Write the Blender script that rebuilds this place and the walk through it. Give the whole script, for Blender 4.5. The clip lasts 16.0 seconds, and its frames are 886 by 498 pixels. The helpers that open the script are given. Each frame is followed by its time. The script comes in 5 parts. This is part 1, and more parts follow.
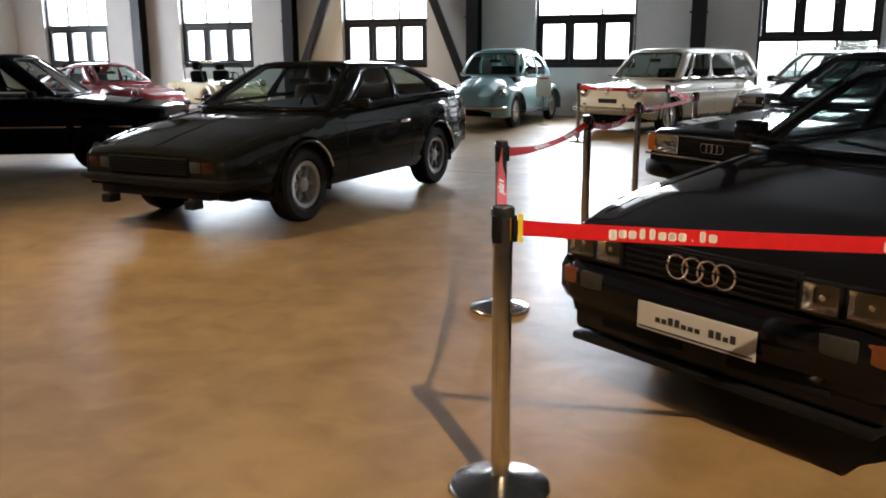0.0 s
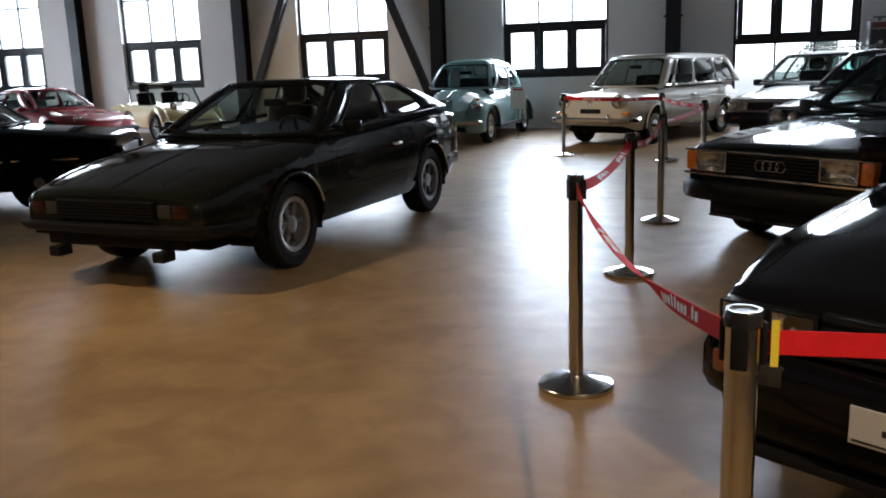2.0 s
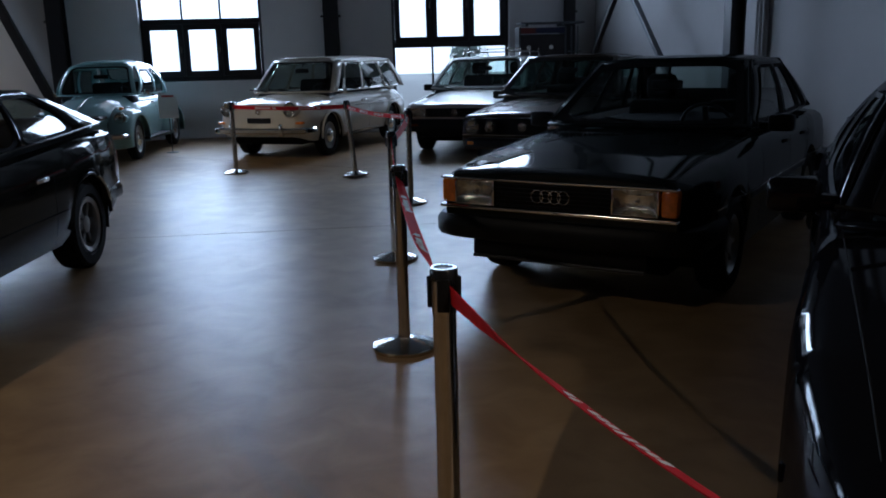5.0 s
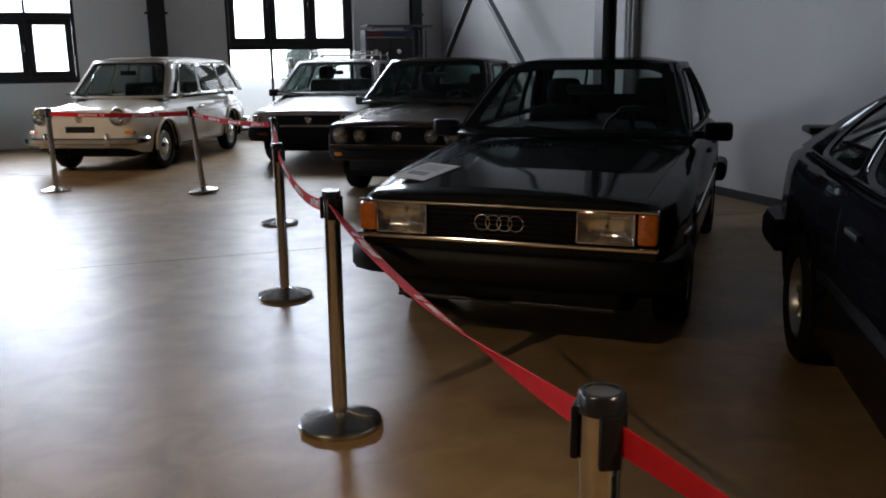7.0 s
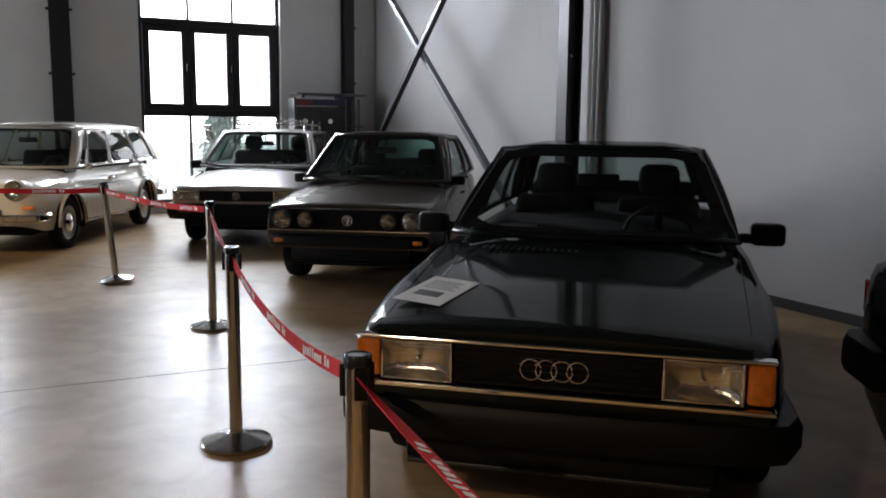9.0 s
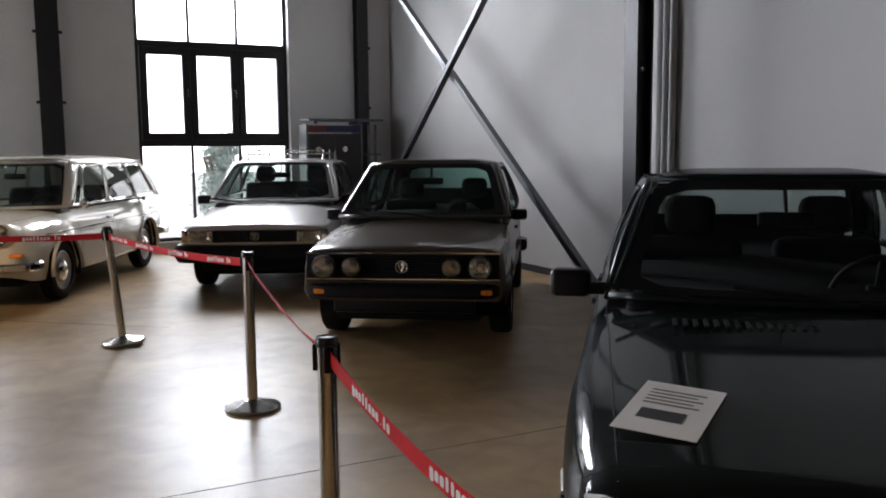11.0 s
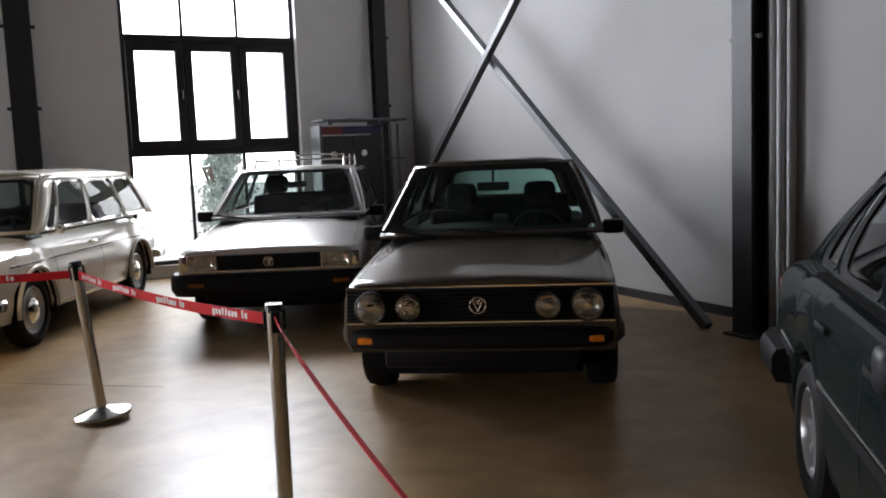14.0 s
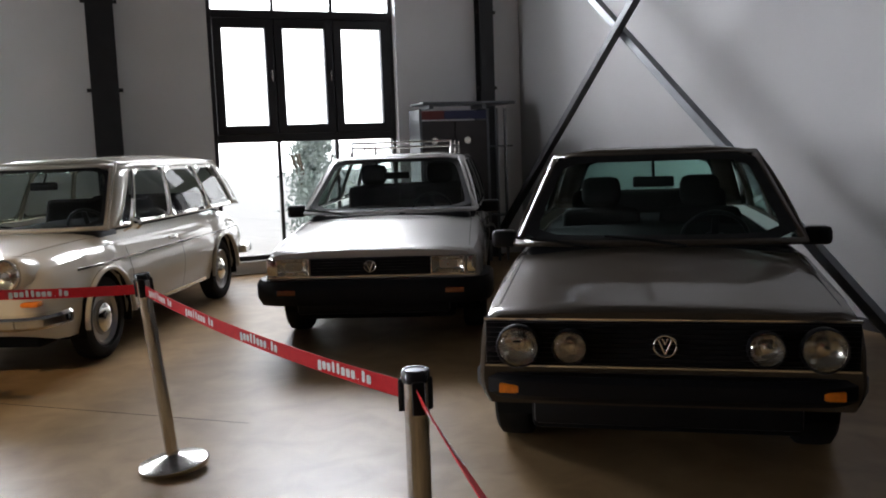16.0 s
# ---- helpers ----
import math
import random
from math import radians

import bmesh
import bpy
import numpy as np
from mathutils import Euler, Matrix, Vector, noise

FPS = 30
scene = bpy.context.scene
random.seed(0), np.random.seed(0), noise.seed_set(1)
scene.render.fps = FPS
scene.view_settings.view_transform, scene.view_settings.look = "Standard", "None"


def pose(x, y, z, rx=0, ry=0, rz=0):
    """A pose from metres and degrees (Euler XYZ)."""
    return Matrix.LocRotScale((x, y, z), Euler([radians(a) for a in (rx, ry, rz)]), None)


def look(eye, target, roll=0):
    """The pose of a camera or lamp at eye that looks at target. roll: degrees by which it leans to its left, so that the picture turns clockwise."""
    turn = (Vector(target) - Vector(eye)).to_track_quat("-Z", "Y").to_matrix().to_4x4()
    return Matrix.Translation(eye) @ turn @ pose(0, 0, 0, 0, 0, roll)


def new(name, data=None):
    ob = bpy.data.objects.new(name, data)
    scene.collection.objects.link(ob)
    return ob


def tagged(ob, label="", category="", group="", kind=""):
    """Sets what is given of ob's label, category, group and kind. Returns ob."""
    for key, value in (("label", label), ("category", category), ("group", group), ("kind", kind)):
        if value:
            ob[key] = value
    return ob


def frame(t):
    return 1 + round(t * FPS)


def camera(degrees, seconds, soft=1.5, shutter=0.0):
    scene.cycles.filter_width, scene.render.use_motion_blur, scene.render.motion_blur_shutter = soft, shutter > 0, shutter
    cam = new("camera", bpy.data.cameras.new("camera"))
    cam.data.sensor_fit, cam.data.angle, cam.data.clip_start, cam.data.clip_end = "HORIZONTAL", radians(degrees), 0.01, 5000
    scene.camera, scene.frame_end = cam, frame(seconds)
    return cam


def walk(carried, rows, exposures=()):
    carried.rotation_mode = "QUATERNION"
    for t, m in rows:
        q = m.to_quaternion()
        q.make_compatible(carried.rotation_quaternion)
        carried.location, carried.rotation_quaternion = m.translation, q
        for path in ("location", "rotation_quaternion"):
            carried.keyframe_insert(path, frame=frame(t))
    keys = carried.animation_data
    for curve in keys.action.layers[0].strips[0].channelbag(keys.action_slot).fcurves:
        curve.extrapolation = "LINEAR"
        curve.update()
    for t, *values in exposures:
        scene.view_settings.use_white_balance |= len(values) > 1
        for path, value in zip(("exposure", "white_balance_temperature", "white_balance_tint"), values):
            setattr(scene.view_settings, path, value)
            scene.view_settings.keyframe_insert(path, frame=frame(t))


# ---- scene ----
cam = camera(55.2, 16.0, soft=1.9)
PATH = [
    (0, (-1.874, 0.196, 1.408), (-2.582, 2.013, 0.963), -0.3),
    (0.5, (-2.119, 0.366, 1.429), (-2.733, 2.224, 1.015), 0.7),
    (1, (-2.318, 0.571, 1.4), (-2.947, 2.419, 0.967), -0.3),
    (1.5, (-2.502, 0.829, 1.43), (-3.169, 2.668, 1.015), -3.1),
    (2, (-2.699, 1.036, 1.416), (-3.3, 2.897, 0.997), -2.0),
    (2.5, (-2.897, 1.21, 1.445), (-3.333, 3.123, 1.058), -1.0),
    (3, (-3.041, 1.458, 1.414), (-3.344, 3.394, 1.015), -2.2),
    (3.5, (-3.145, 1.733, 1.432), (-3.331, 3.681, 1.021), -4.0),
    (4, (-3.232, 1.942, 1.419), (-3.312, 3.892, 0.985), -3.6),
    (4.5, (-3.359, 2.245, 1.483), (-3.286, 4.194, 1.042), -2.4),
    (7, (-3.851, 3.586, 1.431), (-3.22, 5.433, 0.996), -0.7),
    (7.5, (-3.862, 3.898, 1.455), (-3.182, 5.729, 1.024), -0.9),
    (8, (-3.852, 4.188, 1.468), (-3.118, 5.999, 1.042), -0.8),
    (8.5, (-3.881, 4.496, 1.514), (-3.05, 6.28, 1.158), 0.9),
    (9, (-3.901, 4.795, 1.514), (-3.06, 6.587, 1.23), 0.6),
    (9.5, (-3.943, 5.118, 1.542), (-3.116, 6.922, 1.296), 0.5),
    (12, (-3.956, 6.842, 1.51), (-3.022, 8.598, 1.301), -0.8),
    (12.5, (-3.926, 7.103, 1.502), (-2.952, 8.839, 1.309), -1.0),
    (13, (-3.807, 7.419, 1.501), (-2.822, 9.149, 1.307), -3.2),
    (13.5, (-3.703, 7.649, 1.499), (-2.739, 9.391, 1.314), -4.1),
    (14, (-3.629, 7.991, 1.492), (-2.761, 9.78, 1.277), -2.3),
    (14.5, (-3.582, 8.274, 1.488), (-2.745, 10.072, 1.232), -0.8),
    (15, (-3.489, 8.626, 1.492), (-2.774, 10.478, 1.245), -2.3),
    (15.5, (-3.453, 8.877, 1.49), (-2.79, 10.748, 1.246), -3.9),
    (16, (-3.459, 9.227, 1.5), (-2.766, 11.088, 1.265), -2.0),
]
EXPOSURES = [(0.0, 0.3, 6350, 13), (1.0, 0.1, 6250, 13), (2.0, -0.25, 6000, 13), (3.0, -0.8, 5500, 14), (4.0, -1.35, 5050, 12), (4.5, -1.55, 4950, 12), (7.0, -0.35, 6150, 15), (8.0, -0.1, 6300, 15), (9.5, 0.17, 6500, 16), (12.5, 0.18, 6600, 17), (14.0, 0.32, 6600, 17), (15.0, 0.2, 6600, 17), (16.0, 0.05, 6600, 17)]
walk(cam, [(t, look(eye, target, roll)) for t, eye, target, roll in PATH], EXPOSURES)

# ---- world and lamps ----
world = bpy.data.worlds.new("overcast_sky")
scene.world = world
world.use_nodes = True
wn = world.node_tree
sky = wn.nodes.new("ShaderNodeTexSky")
sky.sky_type = "NISHITA"
sky.sun_disc = False
sky.sun_elevation, sky.sun_rotation = radians(48), radians(20)
sky.dust_density = 4.0
wn.links.new(sky.outputs[0], wn.nodes["Background"].inputs[0])
wn.nodes["Background"].inputs[1].default_value = 0.12


def lamp(name, kind, m, energy, color, **settings):
    data = bpy.data.lights.new(name, kind)
    data.energy, data.color = energy, color
    for key, value in settings.items():
        if key == "size":
            data.size = value
        elif key == "size_y":
            data.shape, data.size_y = "RECTANGLE", value
        elif key == "spread":
            data.spread = radians(value)
        elif key == "soft":
            data.shadow_soft_size = value
        elif key == "cone":
            data.spot_size, data.spot_blend = radians(value), 1.0
        elif key == "angle":
            data.angle = radians(value)
    ob = new(name, data)
    ob.matrix_basis = m
    return ob


SUN_DIR = (0.25, -0.75, -0.85)
lamp("sun", "SUN", look((0, 60, 60), (0 + SUN_DIR[0], 60 + SUN_DIR[1], 60 + SUN_DIR[2])), 0.8, (1.0, 0.96, 0.9), angle=20)

# windows: centre x, whether it is the tall one
WALL_Y, WALL_T = 20.1, 0.45
WINDOW_X = (-1.175, -6.11, -11.19, -16.23, -21.1)
SKY_COLOR = (0.86, 0.93, 1.0)
SKY_W = 850.0
for k, wx in enumerate(WINDOW_X):
    if k == 0:
        lamp("skylight", "AREA", look((wx, WALL_Y + 0.5, 4.35), (wx, 0, 3.2)), SKY_W * 0.46, SKY_COLOR, size=2.3, size_y=1.9, spread=130)
    else:
        lamp("skylight", "AREA", look((wx, WALL_Y + 0.5, 2.7), (wx, 0, 2.3)), SKY_W * (0, 0.5, 0.5, 0.5, 0.5)[k], SKY_COLOR, size=2.4, size_y=3.0, spread=130)
# glazed opening in the far end wall
GATE_Y, GATE_HALF = 15.6, 2.0
lamp("skylight", "AREA", look((-23.4 - 0.5, GATE_Y, 2.2), (0, 12.0, 1.6)), SKY_W * 0.85, SKY_COLOR, size=3.8, size_y=2.6, spread=130)
# warm ceiling spots
WARM = (1.0, 0.75, 0.45)
SPOTS = [((-0.18, -0.35, 4.9), (-3.4, 2.9, 0), 1500, 58), ((-8.85, 3.5, 4.9), (-5.9, 5.2, 0), 950, 70), ((-7.6, 9.6, 4.9), (-5.1, 15.2, 0.6), 1100, 26), ((-11.2, 15.5, 4.9), (-11.4, 20.0, 1.2), 420, 52),
         ((-21.0, 13.0, 4.9), (-23.3, 15.5, 1.8), 500, 55)]
for eye, target, watts, cone in SPOTS:
    lamp("spot_light", "SPOT", look(eye, target), watts, WARM, soft=0.035, cone=cone)


# ---- materials ----
def material(name, color, rough=0.5, metal=0.0, coat=0.0, vary=0.0, scale=4.0, bump=0.0, bump_scale=60.0, rough_vary=0.0, spec=0.5):
    m = bpy.data.materials.new(name)
    m.use_nodes = True
    nt = m.node_tree
    b = nt.nodes["Principled BSDF"]
    b.inputs["Base Color"].default_value = (*color, 1)
    b.inputs["Roughness"].default_value = rough
    b.inputs["Metallic"].default_value = metal
    b.inputs["Coat Weight"].default_value = coat
    b.inputs["Coat Roughness"].default_value = 0.06
    b.inputs["Specular IOR Level"].default_value = spec
    if vary or bump or rough_vary:
        co = nt.nodes.new("ShaderNodeTexCoord")
        if vary or rough_vary:
            n = nt.nodes.new("ShaderNodeTexNoise")
            n.inputs["Scale"].default_value, n.inputs["Detail"].default_value = scale, 6
            nt.links.new(co.outputs["Object"], n.inputs["Vector"])
        if vary:
            ramp = nt.nodes.new("ShaderNodeValToRGB")
            for e, f in zip(ramp.color_ramp.elements, (1 - vary, 1 + vary)):
                e.color = (*[min(1, c * f) for c in color], 1)
            ramp.color_ramp.elements[0].position, ramp.color_ramp.elements[1].position = 0.3, 0.7
            nt.links.new(n.outputs["Fac"], ramp.inputs["Fac"])
            nt.links.new(ramp.outputs["Color"], b.inputs["Base Color"])
        if rough_vary:
            r = nt.nodes.new("ShaderNodeMapRange")
            r.inputs["To Min"].default_value, r.inputs["To Max"].default_value = max(0, rough - rough_vary), rough + rough_vary
            nt.links.new(n.outputs["Fac"], r.inputs["Value"])
            nt.links.new(r.outputs["Result"], b.inputs["Roughness"])
        if bump:
            n2 = nt.nodes.new("ShaderNodeTexNoise")
            n2.inputs["Scale"].default_value, n2.inputs["Detail"].default_value = bump_scale, 4
            nt.links.new(co.outputs["Object"], n2.inputs["Vector"])
            bp = nt.nodes.new("ShaderNodeBump")
            bp.inputs["Strength"].default_value, bp.inputs["Distance"].default_value = bump, 0.005
            nt.links.new(n2.outputs["Fac"], bp.inputs["Height"])
            nt.links.new(bp.outputs["Normal"], b.inputs["Normal"])
    return m


def paint(name, color, metal=0.3, coat=1.0):
    return material(name, color, 0.4, metal, coat, 0.06, 1.5, rough_vary=0.05, spec=0.15 if coat == 1.0 else 0.0)


def glass_material(name, tint, gloss=0.06):
    m = bpy.data.materials.new(name)
    m.use_nodes = True
    nt = m.node_tree
    nt.nodes.remove(nt.nodes["Principled BSDF"])
    clear, shine, mix, fr, power, lift = (nt.nodes.new("ShaderNode" + k) for k in ("BsdfTransparent", "BsdfGlossy", "MixShader", "LayerWeight", "Math", "Math"))
    clear.inputs["Color"].default_value = (*tint, 1)
    shine.inputs["Roughness"].default_value = 0.02
    fr.inputs["Blend"].default_value = 0.5
    power.operation, lift.operation = "POWER", "MULTIPLY_ADD"
    power.inputs[1].default_value, lift.inputs[1].default_value, lift.inputs[2].default_value = 5.0, 0.93 - gloss, gloss
    nt.links.new(fr.outputs["Facing"], power.inputs[0])
    nt.links.new(power.outputs[0], lift.inputs[0])
    nt.links.new(lift.outputs[0], mix.inputs[0])
    nt.links.new(clear.outputs[0], mix.inputs[1])
    nt.links.new(shine.outputs[0], mix.inputs[2])
    nt.links.new(mix.outputs[0], nt.nodes["Material Output"].inputs["Surface"])
    return m


def floor_material():
    m = material("poured_floor", (0.3, 0.21, 0.12), 0.3, spec=0.2)
    nt = m.node_tree
    b = nt.nodes["Principled BSDF"]
    co = nt.nodes.new("ShaderNodeTexCoord")

    def noise_node(scale, detail, distort=0.0):
        n = nt.nodes.new("ShaderNodeTexNoise")
        n.inputs["Scale"].default_value, n.inputs["Detail"].default_value, n.inputs["Distortion"].default_value = scale, detail, distort
        nt.links.new(co.outputs["Object"], n.inputs["Vector"])
        return n
    big, small = noise_node(0.7, 5, 0.3), noise_node(4.0, 6, 0.6)
    mix = nt.nodes.new("ShaderNodeMath")
    mix.operation = "MULTIPLY_ADD"
    mix.inputs[1].default_value = 0.45
    nt.links.new(small.outputs["Fac"], mix.inputs[0])
    half = nt.nodes.new("ShaderNodeMath")
    half.operation = "MULTIPLY"
    half.inputs[1].default_value = 0.55
    nt.links.new(big.outputs["Fac"], half.inputs[0])
    nt.links.new(half.outputs[0], mix.inputs[2])
    ramp = nt.nodes.new("ShaderNodeValToRGB")
    ramp.color_ramp.elements[0].position, ramp.color_ramp.elements[1].position = 0.38, 0.62
    ramp.color_ramp.elements[0].color, ramp.color_ramp.elements[1].color = (0.205, 0.128, 0.058, 1), (0.345, 0.232, 0.115, 1)
    nt.links.new(mix.outputs[0], ramp.inputs["Fac"])
    nt.links.new(ramp.outputs["Color"], b.inputs["Base Color"])
    r = nt.nodes.new("ShaderNodeMapRange")
    r.inputs["To Min"].default_value, r.inputs["To Max"].default_value = 0.34, 0.42
    nt.links.new(big.outputs["Fac"], r.inputs["Value"])
    nt.links.new(r.outputs["Result"], b.inputs["Roughness"])
    bp = nt.nodes.new("ShaderNodeBump")
    bp.inputs["Strength"].default_value, bp.inputs["Distance"].default_value = 0.02, 0.01
    nt.links.new(noise_node(9, 2).outputs["Fac"], bp.inputs["Height"])
    nt.links.new(bp.outputs["Normal"], b.inputs["Normal"])
    return m


def glow_material(name, color, strength):
    m = bpy.data.materials.new(name)
    m.use_nodes = True
    nt = m.node_tree
    e = nt.nodes.new("ShaderNodeEmission")
    e.inputs[0].default_value, e.inputs[1].default_value = (*color, 1), strength
    nt.links.new(e.outputs[0], nt.nodes["Material Output"].inputs["Surface"])
    return m


FLOOR = floor_material()
WALL = material("white_wall_plaster", (0.8, 0.8, 0.795), 0.85, vary=0.035, scale=1.3, bump=0.15, bump_scale=90)
# side wall: the white plaster darkened in colour to carry its shade; pipes share it
WALL_DIM = material("dimmed_wall_plaster", (0.405, 0.402, 0.395), 0.85, vary=0.04, scale=1.1, bump=0.15, bump_scale=90)
CEIL = material("dark_ceiling", (0.045, 0.044, 0.043), 0.9, vary=0.04)
BRICK_DARK = material("dark_brick_wall", (0.12, 0.06, 0.045), 0.85, vary=0.3, scale=3, bump=0.3)
STEEL_BLACK = material("black_painted_steel", (0.014, 0.014, 0.016), 0.45, vary=0.2, scale=6, bump=0.1)
STEEL_GREY = material("grey_painted_steel", (0.12, 0.13, 0.14), 0.4, 0.3, vary=0.1)
WIN_FRAME = material("dark_window_frame", (0.012, 0.011, 0.012), 0.4, vary=0.15)
CHROME = material("chrome", (0.82, 0.8, 0.76), 0.08, 1.0)
BRUSHED = material("brushed_steel", (0.55, 0.53, 0.5), 0.2, 1.0, vary=0.06, scale=30)
RUBBER = material("black_rubber", (0.01, 0.01, 0.01), 0.75, spec=0.12, vary=0.2, scale=20, bump=0.2)
PLASTIC = material("black_plastic", (0.008, 0.008, 0.009), 0.45, vary=0.15, bump=0.1, bump_scale=200, spec=0.16)
DARK = material("dark_underbody", (0.01, 0.01, 0.01), 0.9, spec=0.1, vary=0.2)
CLOTH_DARK = material("dark_seat_cloth", (0.009, 0.0085, 0.0085), 0.9, spec=0.05, vary=0.2, scale=12, bump=0.2, bump_scale=250)
CLOTH_TAN = material("tan_leather", (0.28, 0.17, 0.09), 0.6, vary=0.15, bump=0.15)
RIM_SILVER = material("silver_wheel", (0.38, 0.38, 0.38), 0.3, 0.8, vary=0.08)
LENS = material("clear_lamp_lens", (0.7, 0.68, 0.6), 0.1, 1.0, 1.0, vary=0.3, scale=14, bump=1.0, bump_scale=26)
AMBER_DARK = material("dark_amber_lens", (0.16, 0.04, 0.01), 0.2, 0.0, 1.0, vary=0.15, scale=40)
AMBER = material("amber_lens", (0.75, 0.2, 0.015), 0.15, 0.0, 1.0, vary=0.15, scale=40)
RED_LENS = material("red_lens", (0.45, 0.02, 0.015), 0.15, 0.0, 1.0)
PAPER = material("white_paper", (0.8, 0.8, 0.79), 0.8, vary=0.03)
INK = material("black_ink", (0.02, 0.02, 0.025), 0.6)
BELT = material("red_belt_webbing", (0.55, 0.014, 0.018), 0.8, spec=0.15, vary=0.08, scale=30, bump=0.25, bump_scale=300)
BELT_PRINT = material("white_belt_print", (0.8, 0.78, 0.76), 0.7)
YELLOW_TAPE = material("yellow_tape", (0.75, 0.6, 0.04), 0.5)
WINDOW_GLASS = glass_material("window_glass", (0.97, 0.985, 0.98))
LAMP_GLASS = glass_material("ribbed_lamp_glass", (0.9, 0.9, 0.87), 0.12)
nt = LAMP_GLASS.node_tree
wave, bp, co = (nt.nodes.new("ShaderNode" + k) for k in ("TexWave", "Bump", "TexCoord"))
wave.bands_direction = "Y"
wave.inputs["Scale"].default_value, wave.inputs["Distortion"].default_value = 22.0, 2.0
bp.inputs["Strength"].default_value, bp.inputs["Distance"].default_value = 0.8, 0.006
nt.links.new(co.outputs["Object"], wave.inputs["Vector"])
nt.links.new(wave.outputs["Fac"], bp.inputs["Height"])
for node in nt.nodes:
    if node.bl_idname == "ShaderNodeBsdfGlossy":
        nt.links.new(bp.outputs["Normal"], node.inputs["Normal"])
        node.inputs["Roughness"].default_value = 0.08
REFLECTOR = material("lamp_reflector", (0.9, 0.9, 0.87), 0.13, 1.0, bump=1.0, bump_scale=24)
CAR_GLASS = glass_material("car_glass", (0.66, 0.73, 0.71), 0.04)
GREEN_GLASS = glass_material("green_tinted_glass", (0.6, 0.83, 0.77), 0.04)


# ---- mesh helpers ----
def part(name, bm, mat, parent=None, label="", smooth=None):
    me = bpy.data.meshes.new(name)
    bmesh.ops.recalc_face_normals(bm, faces=bm.faces)
    bm.to_mesh(me)
    bm.free()
    me.materials.append(mat)
    if smooth is not None:
        me.shade_smooth()
        me.set_sharp_from_angle(angle=radians(smooth))
    ob = new(name, me)
    if parent:
        ob.parent = parent
    if label:
        ob["label"] = label
    return ob


def box_bm(x0, x1, y0, y1, z0, z1, bevel=0.0, bm=None, m=None, seg=2):
    own = bmesh.new()
    bmesh.ops.create_cube(own, size=1)
    for v in own.verts:
        v.co = Vector((x0 + (v.co.x + 0.5) * (x1 - x0), y0 + (v.co.y + 0.5) * (y1 - y0), z0 + (v.co.z + 0.5) * (z1 - z0)))
    if bevel:
        bmesh.ops.bevel(own, geom=own.edges[:], offset=bevel, segments=seg, profile=0.5, affect="EDGES", clamp_overlap=True)
    if m is not None:
        own.transform(m)
    if bm is None:
        return own
    join(bm, own)
    return bm


def join(bm, other):
    me = bpy.data.meshes.new("tmp")
    other.to_mesh(me)
    other.free()
    bm.from_mesh(me)
    bpy.data.meshes.remove(me)


def lathe_bm(profile, m=None, n=32, close=False):
    """Turns a profile of (radius, height) round the z axis."""
    bm = bmesh.new()
    rings = []
    for r, z in profile:
        if r < 1e-5:
            rings.append([bm.verts.new((0, 0, z))])
        else:
            rings.append([bm.verts.new((r * math.cos(2 * math.pi * k / n), r * math.sin(2 * math.pi * k / n), z)) for k in range(n)])
    pairs = list(zip(rings, rings[1:])) + ([(rings[-1], rings[0])] if close else [])
    for a, b in pairs:
        for k in range(n):
            if len(a) == 1 and len(b) == 1:
                continue
            if len(a) == 1:
                bm.faces.new((a[0], b[k], b[(k + 1) % n]))
            elif len(b) == 1:
                bm.faces.new((a[k], a[(k + 1) % n], b[0]))
            else:
                bm.faces.new((a[k], a[(k + 1) % n], b[(k + 1) % n], b[k]))
    if m is not None:
        bm.transform(m)
    return bm


def tube_bm(points, r, n=8, closed=False):
    bm = bmesh.new()
    pts = [Vector(p) for p in points]
    rings = []
    for k, p in enumerate(pts):
        a = pts[k - 1] if (k or closed) else p
        b = pts[(k + 1) % len(pts)] if (k < len(pts) - 1 or closed) else p
        q = (b - a).to_track_quat("Z", "Y")
        rings.append([bm.verts.new(p + q @ Vector((r * math.cos(2 * math.pi * i / n), r * math.sin(2 * math.pi * i / n), 0))) for i in range(n)])
    for a, b in list(zip(rings, rings[1:])) + ([(rings[-1], rings[0])] if closed else []):
        for i in range(n):
            bm.faces.new((a[i], a[(i + 1) % n], b[(i + 1) % n], b[i]))
    if not closed:
        bm.faces.new(rings[0]), bm.faces.new(rings[-1])
    return bm


def thing(name, label, category, m, group="", kind=""):
    ob = new(name)
    ob.empty_display_size = 0.2
    ob.matrix_basis = m
    return tagged(ob, label, category, group, kind)


def structure(name, bm, mat, label, category, smooth=None):
    return tagged(part(name, bm, mat, None, "", smooth), label, category, kind="structure")


# ---- the hall ----
X0, X1, Y0, Y1, ROOF = -23.4, 1.82, -14.0, WALL_Y, 6.0
structure("floor", box_bm(X0 - 0.4, X1 + 0.4, Y0 - 0.4, Y1 + 0.6, -0.2, 0.0), FLOOR, "polished ochre brown poured screed floor with cloudy mottling", "floor")
structure("ceiling", box_bm(X0 - 0.4, X1 + 0.4, Y0 - 0.4, Y1 + 0.6, ROOF, ROOF + 0.2), CEIL, "dark high ceiling of the exhibition hall", "ceiling")
structure("wall_east", box_bm(X1, X1 + 0.4, Y0, Y1, 0.0, ROOF), WALL_DIM, "plain plastered side wall, its white dimmed to grey for shade", "wall")
bm = box_bm(X0 - 0.4, X0, Y0, GATE_Y - GATE_HALF, 0.0, ROOF)
box_bm(X0 - 0.4, X0, GATE_Y + GATE_HALF, Y1, 0.0, ROOF, bm=bm)
